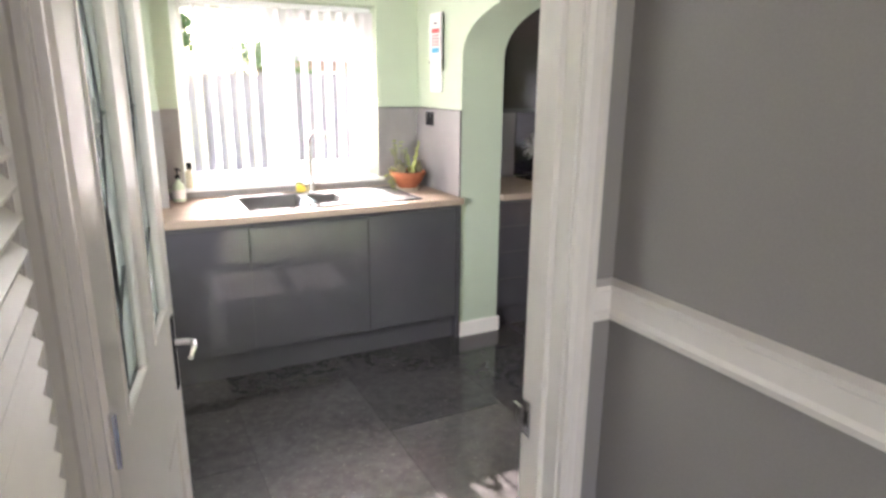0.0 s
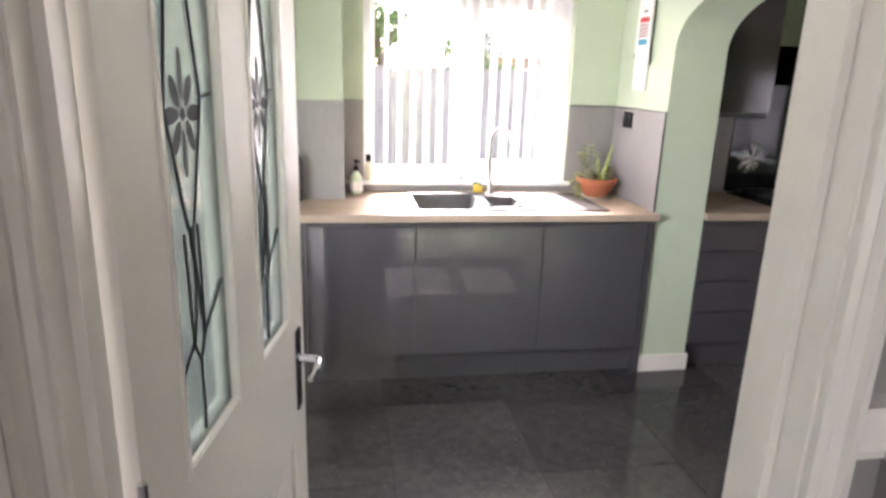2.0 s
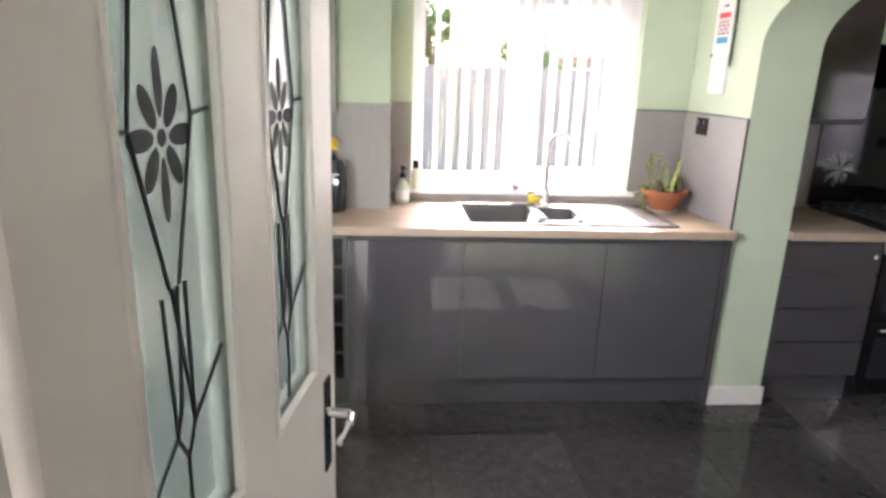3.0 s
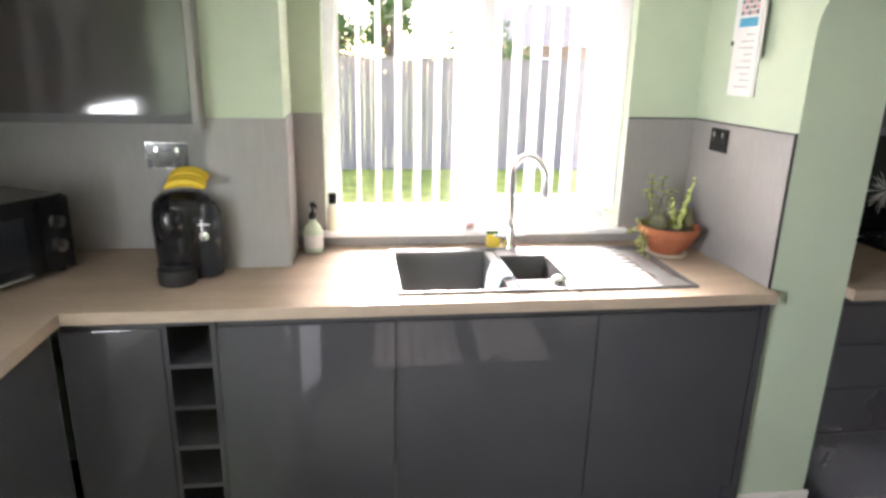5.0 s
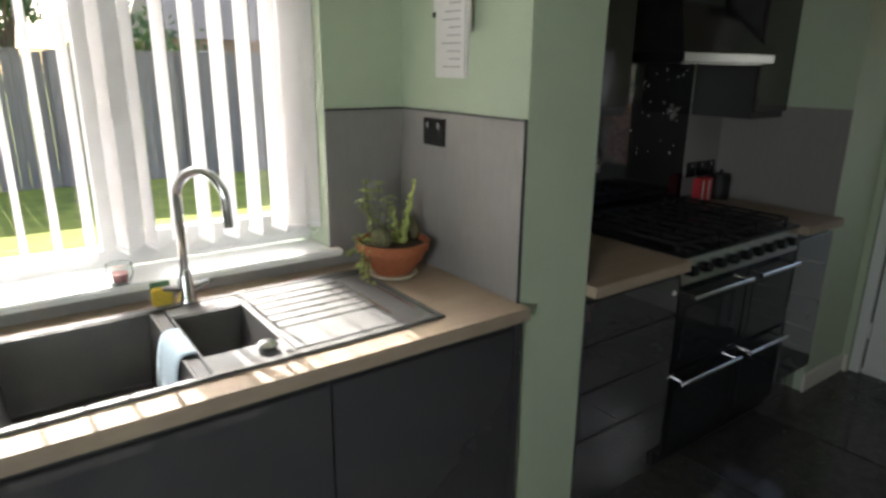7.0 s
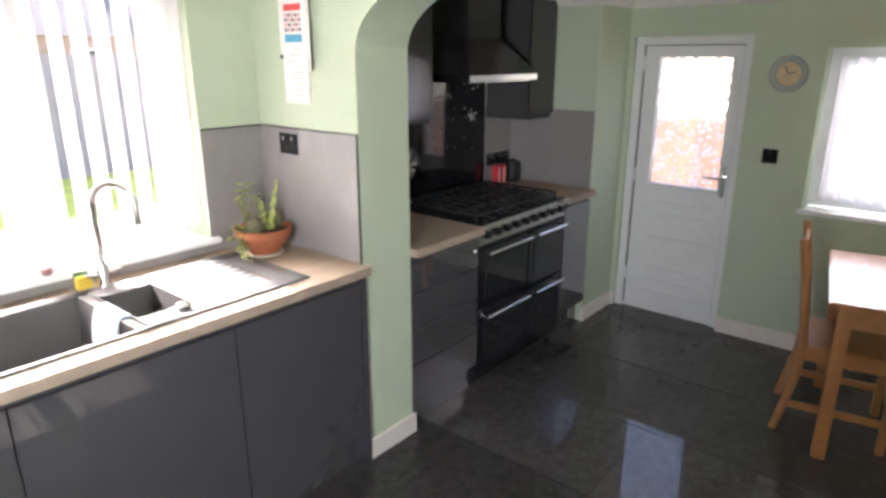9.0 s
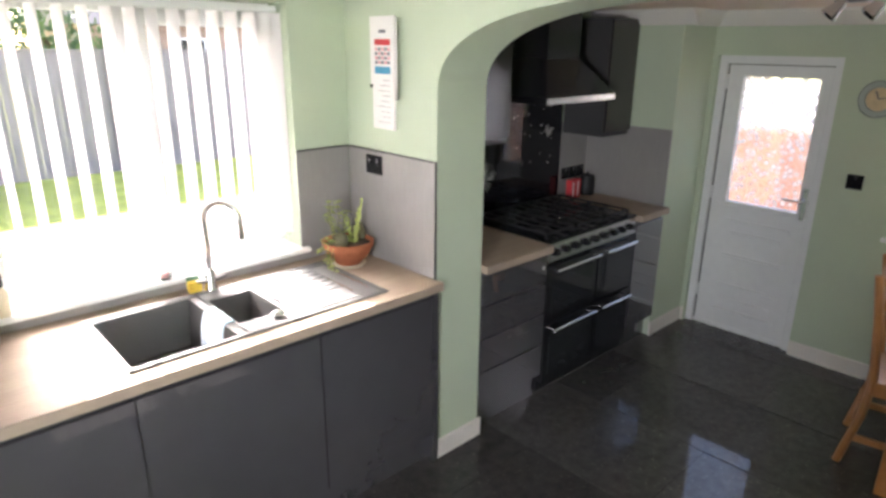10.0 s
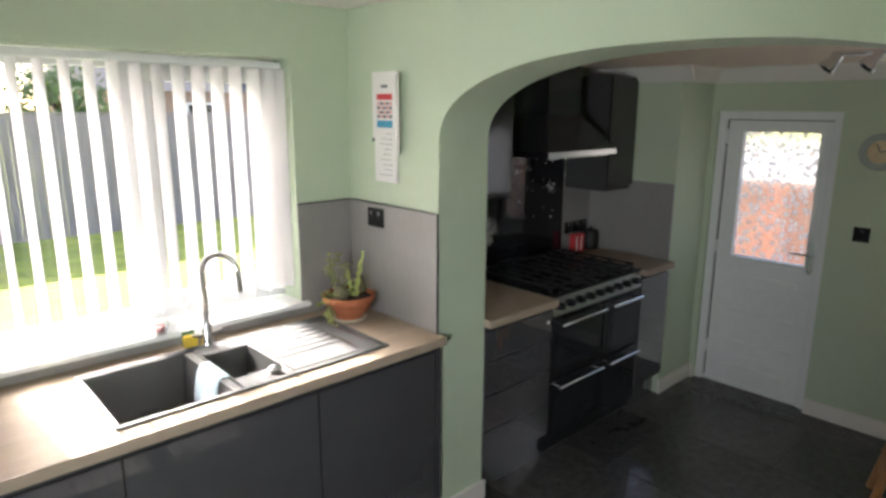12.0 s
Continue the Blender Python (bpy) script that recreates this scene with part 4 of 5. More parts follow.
bx.matrix_basis = pose(0.545, 4.48, 1.17, 0, 0, 62)

# ---- cooker run ----
base_unit(XB + 0.003, 3.866, "dark grey gloss drawer cabinet with four drawers", [(0.155, 0.335), (0.345, 0.515), (0.525, 0.685), (0.695, 0.838)], 4.285)
base_unit(4.726, 5.052, "dark grey gloss base cabinet past the cooker", None, 4.285)
for a, b in ((XB + 0.001, 3.868), (4.724, 5.0515)):
    wt = thing("worktop", ((a + b) / 2, 4.58, 0.868), "pale oak laminate worktop beside the cooker", "worktop")
    part("slab", boxes((a, b, 4.254, YW - 0.009, 0.868, 0.905), bevel=0.001), WORKTOP, wt)
    part("front_edge", boxes((a, b, 4.25, 4.2535, 0.868, 0.905), bevel=0.001), WORKTOP, wt)
cap = thing("drawer_lock", (3.83, 4.284, 0.79), "small white child lock on the top drawer", "lock")
part("button", boxes((3.822, 3.84, 4.278, 4.2848, 0.775, 0.793), bevel=0.003), PAPER, cap)


def cooker():
    x0, x1, f = 3.873, 4.721, 4.29
    u = thing("range_cooker", ((x0 + x1) / 2, 4.6, 0), "dark blue-black range cooker with chrome rail handles", "cooker")
    part("body", boxes((x0, x1, f + 0.03, 4.89, 0.03, 0.898)), BLACK, u)
    part("plinth", boxes((x0 + 0.01, x1 - 0.01, f + 0.05, f + 0.06, 0.001, 0.08)), BLACKMATT, u)
    part("hob", boxes((x0, x1, f - 0.005, 4.89, 0.899, 0.912), bevel=0.004), BLACK, u)
    pan = prism([(f + 0.03, 0.80), (f - 0.004, 0.80), (f + 0.008, 0.893), (f + 0.03, 0.893)], "x", x0, x1)
    cp = part("control_panel", pan, STEEL, u, "dull grey steel control panel")
    for k in range(9):
        kx = x0 + 0.06 + k * (x1 - x0 - 0.12) / 8
        kb = part("knob", lathe([(0.021, 0.0), (0.02, 0.014), (0.016, 0.026), (0.0, 0.027)], (0, 0, 0), 18), BLACK, cp, smooth=True)
        kb.matrix_basis = Matrix.Translation((kx, f + 0.001, 0.846)) @ pose(0, 0, 0, 82, 0, 0)
    mid = x0 + 0.47
    for a, b in ((x0 + 0.004, mid - 0.003), (mid + 0.003, x1 - 0.004)):
        for z0, z1 in ((0.455, 0.79), (0.09, 0.447)):
            d = part("oven_door", boxes((a, b, f, f + 0.029, z0, z1), bevel=0.004), BLACK, u)
            part("oven_window", boxes((a + 0.05, b - 0.05, f - 0.002, f, z0 + 0.045, z1 - 0.085)), OVENGLASS, d)
            h = part("handle", tube([(a + 0.03, f - 0.04, z1 - 0.035), (b - 0.03, f - 0.04, z1 - 0.035)], 0.0095, 12), CHROME, d, "chrome rail handle", smooth=True)
            for hx in (a + 0.05, b - 0.05):
                part("handle_post", tube([(hx, f - 0.038, z1 - 0.035), (hx, f + 0.001, z1 - 0.035)], 0.006, 8), CHROME, d)
    # gas burners and cast iron pan supports
    for gx in range(3):
        a = x0 + 0.03 + gx * 0.27
        g = part("pan_support", boxes(*[(a, a + 0.25, y, y + 0.009, 0.932, 0.944) for y in (4.33, 4.455, 4.58, 4.71, 4.835)], *[(x, x + 0.009, 4.33, 4.844, 0.932, 0.944) for x in (a, a + 0.08, a + 0.16, a + 0.241)],
                 *[(x, x + 0.012, y, y + 0.012, 0.912, 0.933) for x in (a, a + 0.238) for y in (4.33, 4.832)]), BLACKMATT, u)
        for by in (4.46, 4.71):
            part("burner", lathe([(0.05, 0.0), (0.05, 0.01), (0.036, 0.012), (0.036, 0.02), (0.0, 0.022)], (a + 0.125, by, 0.912), 20), BLACKMATT, u, smooth=True)
    return u


cooker()


def glass_splash():
    u = thing("glass_splashback", (4.3, 4.9, 0.915), "black glass splashback printed with white dandelions", "splashback")
    part("sheet", boxes((3.868, 4.733, 4.893, 4.9085, 0.915, 1.80)), BLACKGLASS, u)
    rnd = random.Random(9)
    def seed(cx, cz, r, n):
        bm = bmesh.new()
        for k in range(n):
            a = rnd.uniform(0, 2 * math.pi)
            q = r * rnd.uniform(0.5, 1.0)
            dx, dz = math.cos(a), math.sin(a)
            w = 0.0016
            vs = [(cx + dz * w * 0.5, cz - dx * w * 0.5), (cx + dx * q + dz * w, cz + dz * q - dx * w), (cx + dx * (q + 0.01), cz + dz * (q + 0.01)), (cx + dx * q - dz * w, cz + dz * q + dx * w)]
            bm.faces.new([bm.verts.new((x, 4.8915 - 0.0001 * k / n, z)) for x, z in vs])
        part("dandelion_print", bm, PAPER, u)
    seed(4.02, 1.12, 0.10, 70)
    seed(4.60, 1.36, 0.045, 24)
    for k in range(26):
        x, z = rnd.uniform(4.25, 4.70), rnd.uniform(1.15, 1.55)
        s = rnd.uniform(0.003, 0.008)
        part("seed_print", boxes((x, x + s, 4.8915, 4.8928, z, z + s * 1.6)), PAPER, u)


glass_splash()


def hood():
    u = thing("cooker_hood", (4.36, 4.7, 1.575), "black chimney cooker hood with a steel front edge", "cooker hood")
    x0, x1, f, b = 4.045, 4.69, 4.495, 4.892
    part("rim", boxes((x0, x1, f, b, 1.575, 1.612), bevel=0.002), BLACK, u)
    part("front_edge", boxes((x0 + 0.004, x1 - 0.004, f - 0.004, f, 1.578, 1.609)), STEEL, u)
    part("filter", boxes((x0 + 0.03, x1 - 0.03, f + 0.03, b - 0.03, 1.570, 1.5749)), STEEL, u)
    bm = bmesh.new()
    lo = [bm.verts.new(c) for c in ((x0, f, 1.612), (x1, f, 1.612), (x1, b, 1.612), (x0, b, 1.612))]
    hi = [bm.verts.new(c) for c in ((4.215, 4.64, 1.80), (4.515, 4.64, 1.80), (4.515, b, 1.80), (4.215, b, 1.80))]
    for i in range(4):
        bm.faces.new((lo[i], lo[(i + 1) % 4], hi[(i + 1) % 4], hi[i]))
    bm.faces.new(hi)
    part("canopy", bm, BLACK, u)
    part("chimney", boxes((4.215, 4.515, 4.64, b, 1.80, ZB - 0.002), bevel=0.002), BLACK, u)


hood()
for k in range(2):
    tn = thing("red_tin", (4.80 + k * 0.05, 4.82, 0.906), "red and white food packet on the far worktop", "packet", "red packets")
    part("packet", boxes((4.765 + k * 0.052, 4.812 + k * 0.052, 4.80, 4.85, 0.906, 1.03), bevel=0.003), RED, tn)
    part("stripe", boxes((4.772 + k * 0.052, 4.785 + k * 0.052, 4.7985, 4.7998, 0.92, 1.02)), PAPER, tn)
bk = thing("bread_bin", (4.97, 4.83, 0.906), "black canister on the far worktop", "canister")
part("body", lathe([(0.0, 0.0), (0.048, 0.0), (0.05, 0.01), (0.05, 0.115), (0.046, 0.12)], (4.975, 4.83, 0.906), 24), BLACKMATT, bk, smooth=True)
part("lid", lathe([(0.047, 0.12), (0.047, 0.13), (0.01, 0.134), (0.008, 0.15), (0.0, 0.151)], (4.975, 4.83, 0.906), 24), BLACKMATT, bk, smooth=True)

# ---- dining end ----
FACE = mat("aged_clock_face", (0.66, 0.52, 0.32), 0.6, vary=0.15)
cl = thing("wall_clock", (XE, 3.352, 1.612), "round pale blue wall clock with a cream face", "clock")
RIM = mat("grey_blue_rim", (0.36, 0.40, 0.38), 0.5, vary=0.1)


def disc(name, prof, material):
    ob = part(name, lathe(prof, (0, 0, 0), 36), material, cl, smooth=True)
    ob.matrix_parent_inverse = Matrix.Identity(4)
    ob.matrix_basis = pose(0, 0, 0, 0, -90, 0)


disc("rim", [(0.098, 0.0), (0.1, 0.02), (0.092, 0.032), (0.066, 0.03), (0.062, 0.016)], RIM)
disc("face", [(0.063, 0.012), (0.063, 0.019), (0.0, 0.021)], FACE)
for yy, zz in ((0.02, 0.045), (-0.04, 0.012)):
    part("hand", tube([(XE - 0.024, 3.352, 1.612), (XE - 0.024, 3.352 + yy, 1.612 + zz)], 0.003, 6), INK, cl)


def spot_bar():
    u = thing("spotlight_bar", (4.35, 3.15, ZB - 0.03), "chrome ceiling bar with swivel spotlights", "spotlight")
    part("bar", tube([(4.35, 2.85, ZB - 0.03), (4.35, 3.32, ZB - 0.03)], 0.01, 10), CHROME, u)
    part("rose", lathe([(0.05, 0.0), (0.048, -0.02), (0.0, -0.022)], (4.35, 2.98, ZB), 20), CHROME, u)
    for y in (2.90, 3.15, 3.29):
        h = part("head", lathe([(0.018, 0.0), (0.024, -0.03), (0.036, -0.07), (0.033, -0.072), (0.0, -0.05)], (0, 0, 0), 18), CHROME, u, smooth=True)
        h.matrix_basis = Matrix.Translation((4.35, y, ZB - 0.035)) @ pose(0, 0, 0, 35, 20, 0)


spot_bar()


def table():
    u = thing("dining_table", (0, 0, 0), "honey pine dining table with square legs", "table")
    L, W, H = 0.86, 0.78, 0.745
    part("tabletop", boxes((0, L, -W, 0, H - 0.026, H), bevel=0.006), PINE, u)
    for b in ((0.06, L - 0.06, -0.075, -0.055), (0.06, L - 0.06, -W + 0.055, -W + 0.075)):
        part("apron", boxes((*b, H - 0.12, H - 0.0265)), PINE, u)
    for b in ((0.055, 0.075), (L - 0.075, L - 0.055)):
        part("apron", boxes((*b, -W + 0.076, -0.076, H - 0.12, H - 0.0265)), PINE, u)
    for x in (0.04, L - 0.095):
        for y in (-0.095, -W + 0.04):
            part("leg", boxes((x, x + 0.055, y, y + 0.055, 0, H - 0.0265), bevel=0.004), PINE, u)
    u.matrix_basis = pose(4.30, 2.83, 0, 0, 0, 9)


table()


def chair(m):
    u = thing("dining_chair", (0, 0, 0), "honey pine dining chair tucked under the table", "chair", "dining chairs")
    W, D, S = 0.41, 0.40, 0.45
    part("seat", boxes((0, W, -D, 0, S - 0.022, S), bevel=0.006), PINE, u)
    for x in (0.0, W - 0.034):
        part("leg", tube([(x + 0.017, 0.055, 0), (x + 0.017, 0.0, S * 0.6), (x + 0.017, -0.012, S), (x + 0.017, 0.02, 0.72), (x + 0.017, 0.055, 0.94)], 0.0185, 8), PINE, u)
        part("leg", boxes((x, x + 0.034, -D + 0.01, -D + 0.044, 0, S - 0.0225), bevel=0.003), PINE, u)
        part("side_stretcher", boxes((x + 0.008, x + 0.026, -D + 0.044, 0.02, 0.13, 0.16)), PINE, u)
        part("side_rail", boxes((x + 0.006, x + 0.028, -D + 0.044, -0.01, S - 0.07, S - 0.0225)), PINE, u)
    for z, y in ((0.88, 0.045), (0.76, 0.027), (0.64, 0.01)):
        part("back_slat", boxes((0.03, W - 0.03, y - 0.008, y + 0.008, z - 0.025, z + 0.025), bevel=0.004), PINE, u)
    part("front_stretcher", boxes((0.03, W - 0.03, -D + 0.018, -D + 0.036, 0.2, 0.23)), PINE, u)
    part("back_stretcher", boxes((0.03, W - 0.03, 0.015, 0.033, 0.2, 0.23)), PINE, u)
    u.matrix_basis = m
    return u


chair(pose(4.49, 2.93, 0, 0, 0, 9))
bk2 = thing("book", (5.0, 2.6, 0.746), "closed pale book lying on the table", "book")
part("cover", boxes((-0.09, 0.09, -0.06, 0.06, 0, 0.02), bevel=0.002), PAPER, bk2)
bk2.matrix_basis = pose(4.98, 2.72, 0.746, 0, 0, 15)

# ---- hall door ----


def hall_door():
    d = tagged(new("door_2"), "white panelled door with two leaded glass panes, standing open", "door", kind="structure")
    W, T, H = 0.82, 0.040, 1.975
    ga, gb, z0, z1 = (0.118, 0.352), (0.468, 0.70), 1.0, 1.86
    leaf = boxes((0, ga[0], 0, T, 0.006, H), (ga[1], gb[0], 0, T, 0.006, H), (gb[1], W, 0, T, 0.006, H), *[(g[0], g[1], 0, T, z1, H) for g in (ga, gb)], *[(g[0], g[1], 0, T, 0.70, z0) for g in (ga, gb)], *[(g[0], g[1], 0, T, 0.006, 0.2) for g in (ga, gb)])
    part("leaf", leaf, WHITE, d)
    for g in (ga, gb):
        part("lower_panel", boxes((g[0], g[1], 0.012, T - 0.012, 0.2, 0.70)), WHITE, d)
        part("raised_field", boxes((g[0] + 0.03, g[1] - 0.03, 0.005, T - 0.005, 0.235, 0.665), bevel=0.006), WHITE, d)
        m = 0.016
        for y in (-0.003, T - 0.009):
            part("glazing_bead", boxes((g[0], g[0] + m, y, y + 0.012, z0, z1), (g[1] - m, g[1], y, y + 0.012, z0, z1), (g[0] + m, g[1] - m, y, y + 0.012, z0, z0 + m), (g[0] + m, g[1] - m, y, y + 0.012, z1 - m, z1), bevel=0.003), WHITE, d)
        pane = part("pane", boxes((g[0], g[1], 0.018, 0.023, z0, z1)), FROST, d, "grey-green frosted leaded glass")
        a, w = g[0] + m, g[1] - g[0] - 2 * m
        def P(u, z):
            return (a + w * u, 0.0165, z)
        lines = [[(0.5, z0 + m), (0.5, 1.13), (0.40, 1.165), (0, 1.105)], [(0.5, 1.13), (0.60, 1.165), (1, 1.225)], [(0.40, 1.165), (0.36, 1.33)], [(0.60, 1.165), (0.46, 1.335)], [(0.60, 1.165), (0.60, 1.335)], [(0.40, 1.165), (0.47, 1.20), (0.52, 1.335)],
                 [(0.44, 1.335), (0.2, 1.50), (0.42, 1.74), (0.42, z1 - m)], [(0.54, 1.335), (0.80, 1.51), (0.58, 1.74), (0.58, z1 - m)], [(0, 1.50), (0.2, 1.50)], [(0.80, 1.51), (1, 1.515)]]
        bm = bmesh.new()
        for ln in lines:
            for p, q in zip(ln, ln[1:]):
                tube([P(*p), P(*q)], 0.0026, 6, bm)
        part("lead_strip", bm, LEAD, pane)
        cu, cz = 0.5, 1.49
        for k in range(8):
            an = math.pi * k / 4
            bm = bmesh.new()
            ring = []
            for i in range(12):
                t = 2 * math.pi * i / 12
                rr, ss = (0.034 + 0.022 * math.cos(t)), 0.011 * math.sin(t)
                if k % 2 == 0:
                    rr, ss = rr * 1.25, ss * 0.85
                x = math.cos(an) * rr - math.sin(an) * ss
                z = math.sin(an) * rr + math.cos(an) * ss
                ring.append(bm.verts.new((a + w * cu + x * 0.92, 0.0172, cz + z * 1.25)))
            bm.faces.new(ring)
            part("etched_petal", bm, ETCH, pane)
        part("etched_centre", lathe([(0.009, 0.0), (0.009, 0.0006), (0.0, 0.0006)], (0, 0, 0), 16), ETCH, pane).matrix_basis = Matrix.Translation((a + w * cu, 0.0176, cz)) @ pose(0, 0, 0, 90, 0, 0)
    for side, y in ((-1, -0.001), (1, T + 0.001)):
        pl = part("handle_plate", boxes((W - 0.085, W - 0.045, y - 0.004, y + 0.004, 0.76, 0.965), bevel=0.002), BLACK, d)
        part("lever", tube([(W - 0.065, y, 0.89), (W - 0.065, y + side * 0.045, 0.89), (W - 0.075, y + side * 0.055, 0.89), (W - 0.12, y + side * 0.056, 0.892), (W - 0.165, y + side * 0.05, 0.885)], [0.011, 0.009, 0.010, 0.009, 0.007], 10), CHROME, pl, "chrome lever handle", smooth=True)
    part("latch", boxes((W, W + 0.011, 0.012, 0.028, 0.86, 0.9), bevel=0.002), CHROME, d)
    for z in (0.2, 1.0, 1.72):
        part("hinge", tube([(-0.006, -0.004, z), (-0.006, -0.004, z + 0.09)], 0.006, 8), CHROME, d)
    d.matrix_basis = pose(1.243, 1.968, 0, 0, 0, 90 - 9.4)


hall_door()


def louvre_door():
    u = tagged(new("door_3"), "white louvred cupboard door in the hall", "door", kind="structure")
    x, y0, y1, z1 = 1.17, 1.02, 1.80, 2.0
    part("stile", boxes((x, x + 0.03, y1 - 0.055, y1, 0.03, z1), bevel=0.003), WHITE, u)
    part("stile", boxes((x, x + 0.03, y0, y0 + 0.055, 0.03, z1), bevel=0.003), WHITE, u)
    for z in (0.03, 1.0, z1 - 0.09):
        part("rail", boxes((x, x + 0.03, y0 + 0.055, y1 - 0.055, z, z + 0.09)), WHITE, u)
    part("jamb", boxes((1.121, x - 0.001, y1 - 0.03, y1 + 0.044, 0.0, z1 + 0.03), (1.121, x - 0.001, y0 - 0.03, y0 + 0.02, 0.0, z1 + 0.03)), WHITE, u)
    z = 0.135
    while z < z1 - 0.11:
        if not 0.985 < z < 1.095:
            part("slat", prism([(x + 0.002, z + 0.030), (x + 0.034, z), (x + 0.036, z + 0.006), (x + 0.004, z + 0.036)], "y", y0 + 0.055, y1 - 0.055), WHITE, u)
        z += 0.034


louvre_door()

# ---- garden ----


def board_fence(name, axis, at, u0, u1, z0, z1, material, label, wide=0.125):
    u = thing(name, (u0, at, z0) if axis == "y" else (at, u0, z0), label, "fence")
    rnd = random.Random(5)
    k = u0
    while k < u1:
        dz = rnd.uniform(-0.006, 0.006)
        b = (k, k + wide - 0.006, at, at + 0.018, z0, z1 + dz) if axis == "y" else (at, at + 0.018, k, k + wide - 0.006, z0, z1 + dz)
        part("board", boxes(b), material, u)
        k += wide
    cap = (u0, u1, at - 0.02, at + 0.05, z1 + 0.008, z1 + 0.035) if axis == "y" else (at - 0.02, at + 0.05, u0, u1, z1 + 0.008, z1 + 0.035)
    part("capping_rail", boxes(cap), material, u)
    k = u0
    while k < u1:
        b = (k, k + 0.09, at - 0.06, at - 0.001, z0, z1 + 0.006) if axis == "y" else (at - 0.06, at - 0.001, k, k + 0.09, z0, z1 + 0.006)
        part("post", boxes(b), material, u)
        k += 1.8


board_fence("garden_fence", "y", 14.0, -8.0, 13.0, -0.25, 1.71, FENCE, "tall weathered board fence at the end of the lawn")
board_fence("side_fence", "x", 7.4, -1.0, 8.0, -0.25, 1.17, ORANGEFENCE, "orange stained board fence beside the house")


def leafy_tree(x, y, high, wide, seed, label, low=1.0):
    rnd = random.Random(seed)
    u = thing("tree", (x, y, -0.25), label, "tree", "garden trees")
    part("trunk", tube([(x, y, -0.25), (x + 0.05, y, high * 0.3), (x, y, high * 0.62)], [0.16, 0.12, 0.05], 10), BARK, u)
    limbs = bmesh.new()
    bm = bmesh.new()
    for k in range(16):
        a = rnd.uniform(0, 6.28)
        r = wide * rnd.uniform(0.2, 0.95)
        tip = Vector((x + math.cos(a) * r, y + math.sin(a) * r, rnd.uniform(low, high)))
        tip.z = min(tip.z, high - 0.35 * high * (r / wide) ** 2)
        tube([(x, y, high * rnd.uniform(0.3, 0.55)), (Vector((x, y, high * 0.5)) + tip) / 2 + Vector((0, 0, 0.15)), tip], [0.05, 0.03, 0.01], 5, limbs)
        for j in range(110):
            p = tip + Vector((rnd.gauss(0, 1), rnd.gauss(0, 1), rnd.gauss(0, 0.8))) * wide * 0.2
            d = Vector((rnd.uniform(-1, 1), rnd.uniform(-1, 1), rnd.uniform(-1, 1))).normalized()
            w = d.orthogonal().normalized() * 0.05
            d *= 0.13
            bm.faces.new([bm.verts.new(c) for c in (p, p + d * 0.5 + w, p + d, p + d * 0.5 - w)])
    part("limbs", limbs, BARK, u)
    tagged(part("crown", bm, TREE, u), kind="stuff")


leafy_tree(2.5, 17.5, 3.3, 0.62, 1, "leafy green tree behind the fence")
leafy_tree(4.9, 18.0, 2.6, 1.2, 2, "low spreading tree behind the fence")
leafy_tree(1.1, 18.5, 3.2, 0.85, 3, "leafy green tree behind the fence")


def house(x0, x1, y0, y1, eaves, ridge, label):
    u = thing("house", ((x0 + x1) / 2, (y0 + y1) / 2, -0.25), label, "house", "houses past the fence")
    part("wall", boxes((x0, x1, y0, y1, -0.25, eaves)), BRICK, u)
    ym = (y0 + y1) / 2
    part("roof", prism([(y0 - 0.3, eaves), (ym, ridge), (y1 + 0.3, eaves)], "x", x0 - 0.2, x1 + 0.2), ROOF, u)
    k = x0 + 0.8
    while k < x1 - 1.2:
        w = part("window", boxes((k, k + 1.1, y0 - 0.03, y0 + 0.02, eaves - 1.5, eaves - 0.4)), UPVC, u)
        part("pane", boxes((k + 0.07, k + 1.03, y0 - 0.035, y0 - 0.0301, eaves - 1.43, eaves - 0.47)), OVENGLASS, w)
        k += 2.4
    part("chimney", boxes((x1 - 1.2, x1 - 0.6, ym - 0.3, ym + 0.3, ridge - 0.6, ridge + 0.6)), BRICK, u)


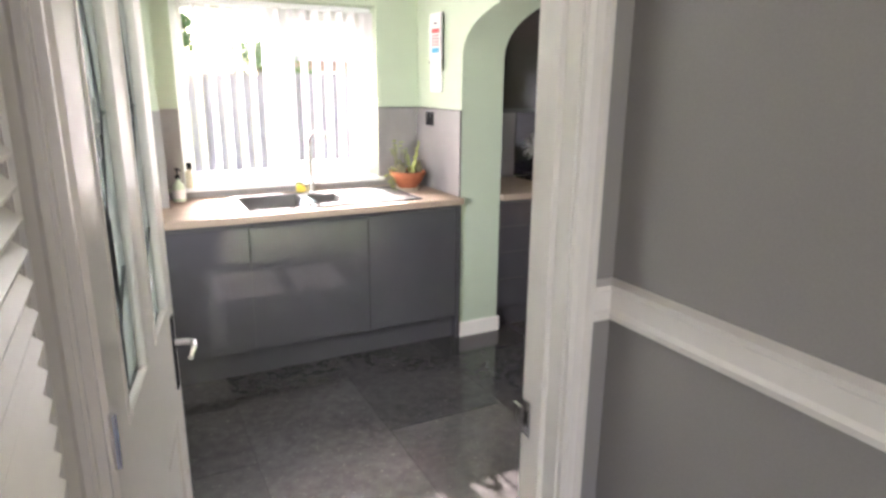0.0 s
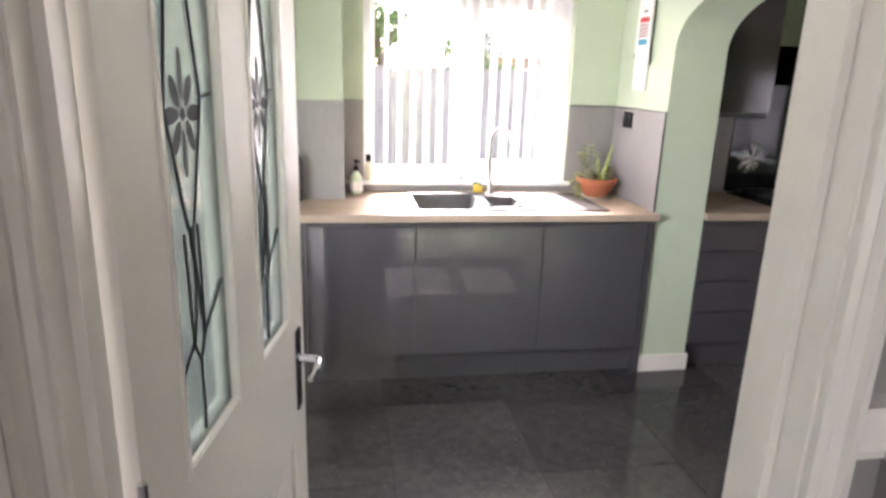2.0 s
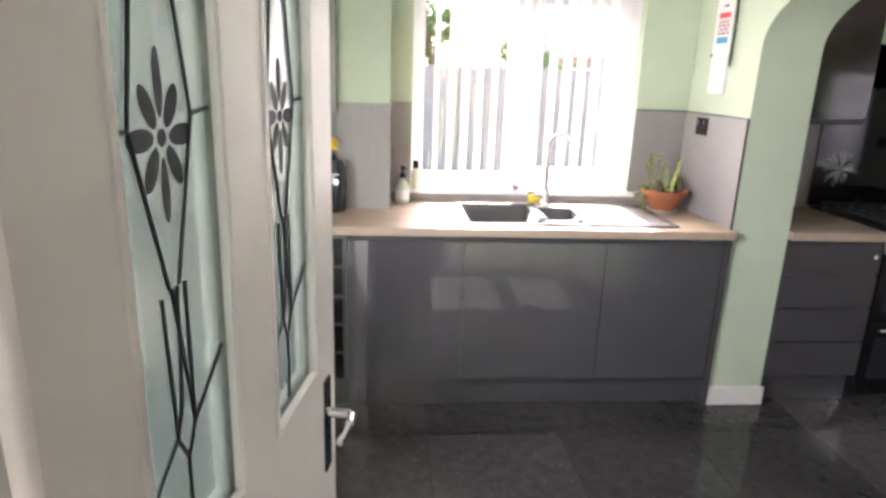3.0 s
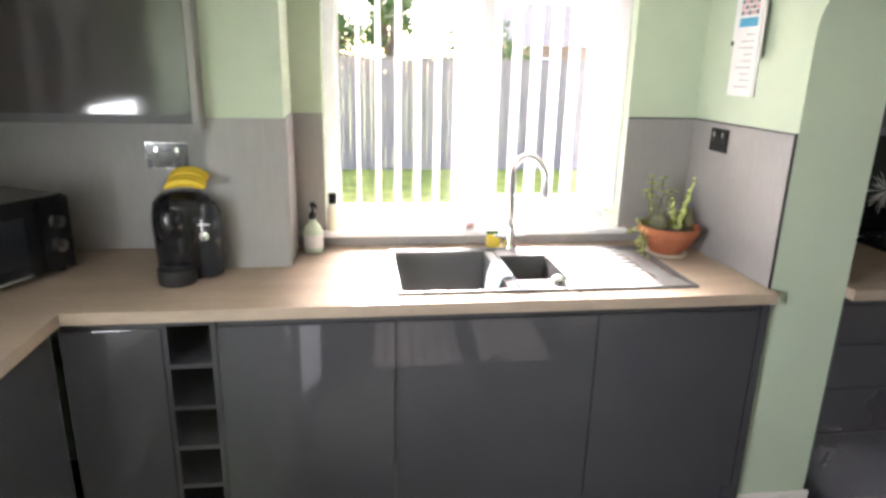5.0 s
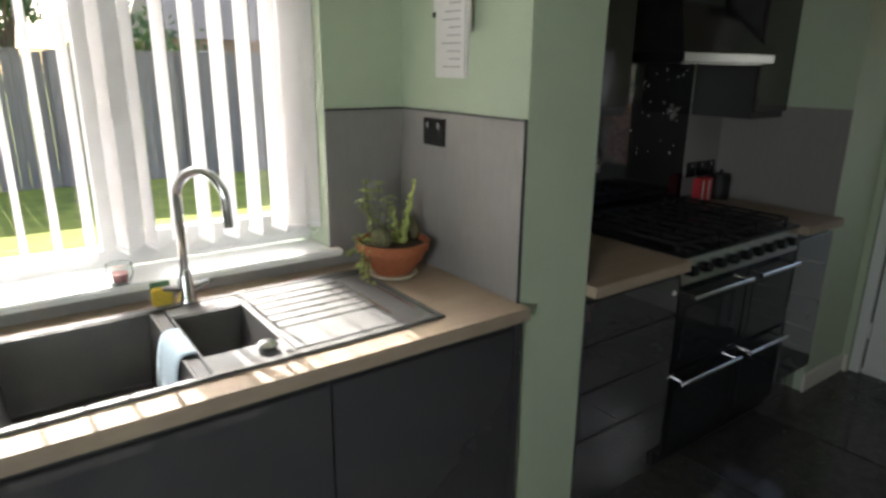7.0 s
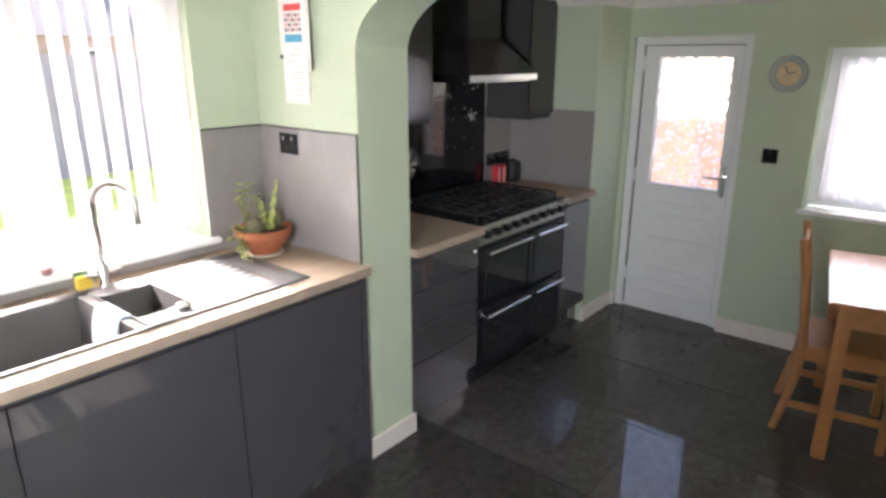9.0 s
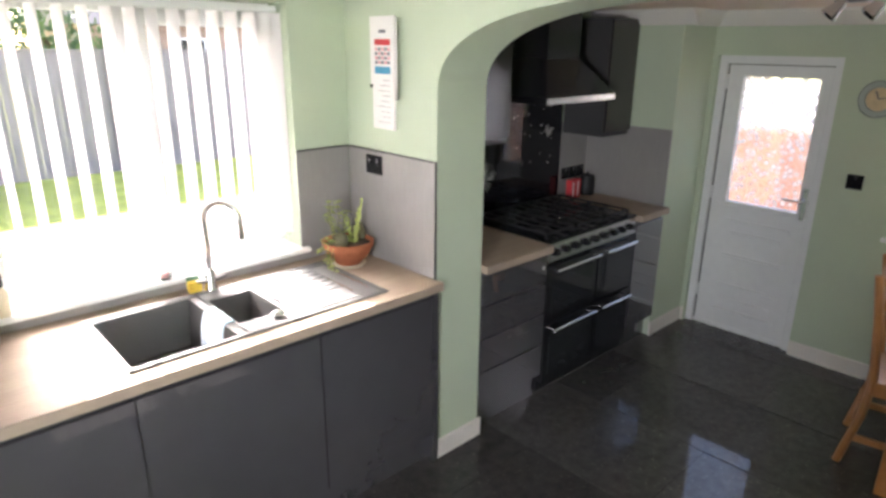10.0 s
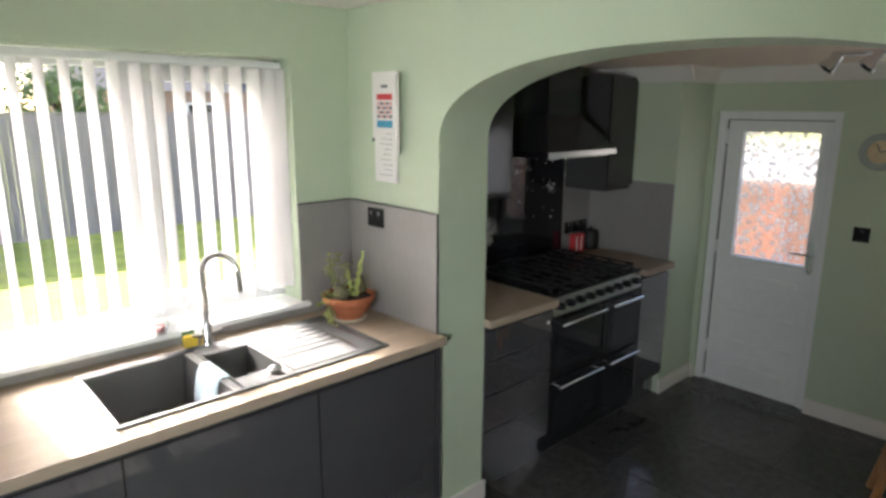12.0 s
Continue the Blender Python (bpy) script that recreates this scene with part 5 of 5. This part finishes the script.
house(-9.0, 0.9, 24, 31, 2.3, 4.4, "brick bungalow with a grey roof behind the fence")
house(7.6, 14.0, 27, 34, 2.4, 4.3, "brick bungalow with a grey roof past the trees")
um = thing("parasol", (0.4, 10.6, -0.25), "red garden parasol standing on the lawn", "parasol")
part("pole", tube([(0.4, 10.6, -0.25), (0.4, 10.6, 1.95)], 0.02, 8), STEEL, um)
part("base", lathe([(0.22, 0.0), (0.22, 0.05), (0.04, 0.09), (0.0, 0.09)], (0.4, 10.6, -0.25), 20), PAVING, um)
part("canopy", lathe([(0.95, 1.82), (0.9, 1.84), (0.5, 1.99), (0.0, 2.14)], (0.4, 10.6, -0.25), 8), REDCLOTH, um)

# ---- floor pieces ----
structure("floor_hall", boxes((1.12, 2.095, -1.9, 1.90, -0.012, -0.002)), CARPET, "grey hall carpet", "floor")
fl = structure("floor", boxes((XA, XE + 0.1, 1.901, YW, -0.012, -0.0035), (XN, XE + 0.1, 0.9, 1.9, -0.012, -0.0035)), GROUT, "dark stone floor tiles with thin dark joints", "floor")
TW, TL, J = 0.604, 1.208, 0.004


MESHES = {}


def tile_mesh(x0, x1, y0, y1):
    """One tile, cut to its rectangle; equal sizes share a mesh."""
    key = (round(x1 - x0, 3), round(y1 - y0, 3))
    if key not in MESHES:
        bm = box(bmesh.new(), J / 2, key[0] - J / 2, J / 2, key[1] - J / 2, -0.0034, 0.0, bevel=0.0012)
        me = bpy.data.meshes.new("floor_tile")
        bm.to_mesh(me)
        bm.free()
        me.materials.append(TILE)
        MESHES[key] = me
    return MESHES[key]


for col in range(-3, 7):
    x = 1.668 + col * TW
    off = 3.44 - 0.604 * ((col + 1) % 2)
    for row in range(-3, 3):
        y = off + row * TL
        low = 1.901 if x < XN - 0.4 else 0.9
        x0, x1, y0, y1 = max(x, XA), min(x + TW, XE + 0.1), max(y, low), min(y + TL, YW)
        if x1 - x0 < 0.03 or y1 - y0 < 0.03:
            continue
        ob = new("floor_tile", tile_mesh(x0, x1, y0, y1))
        ob.location = (x0, y0, 0)
        ob.parent = fl
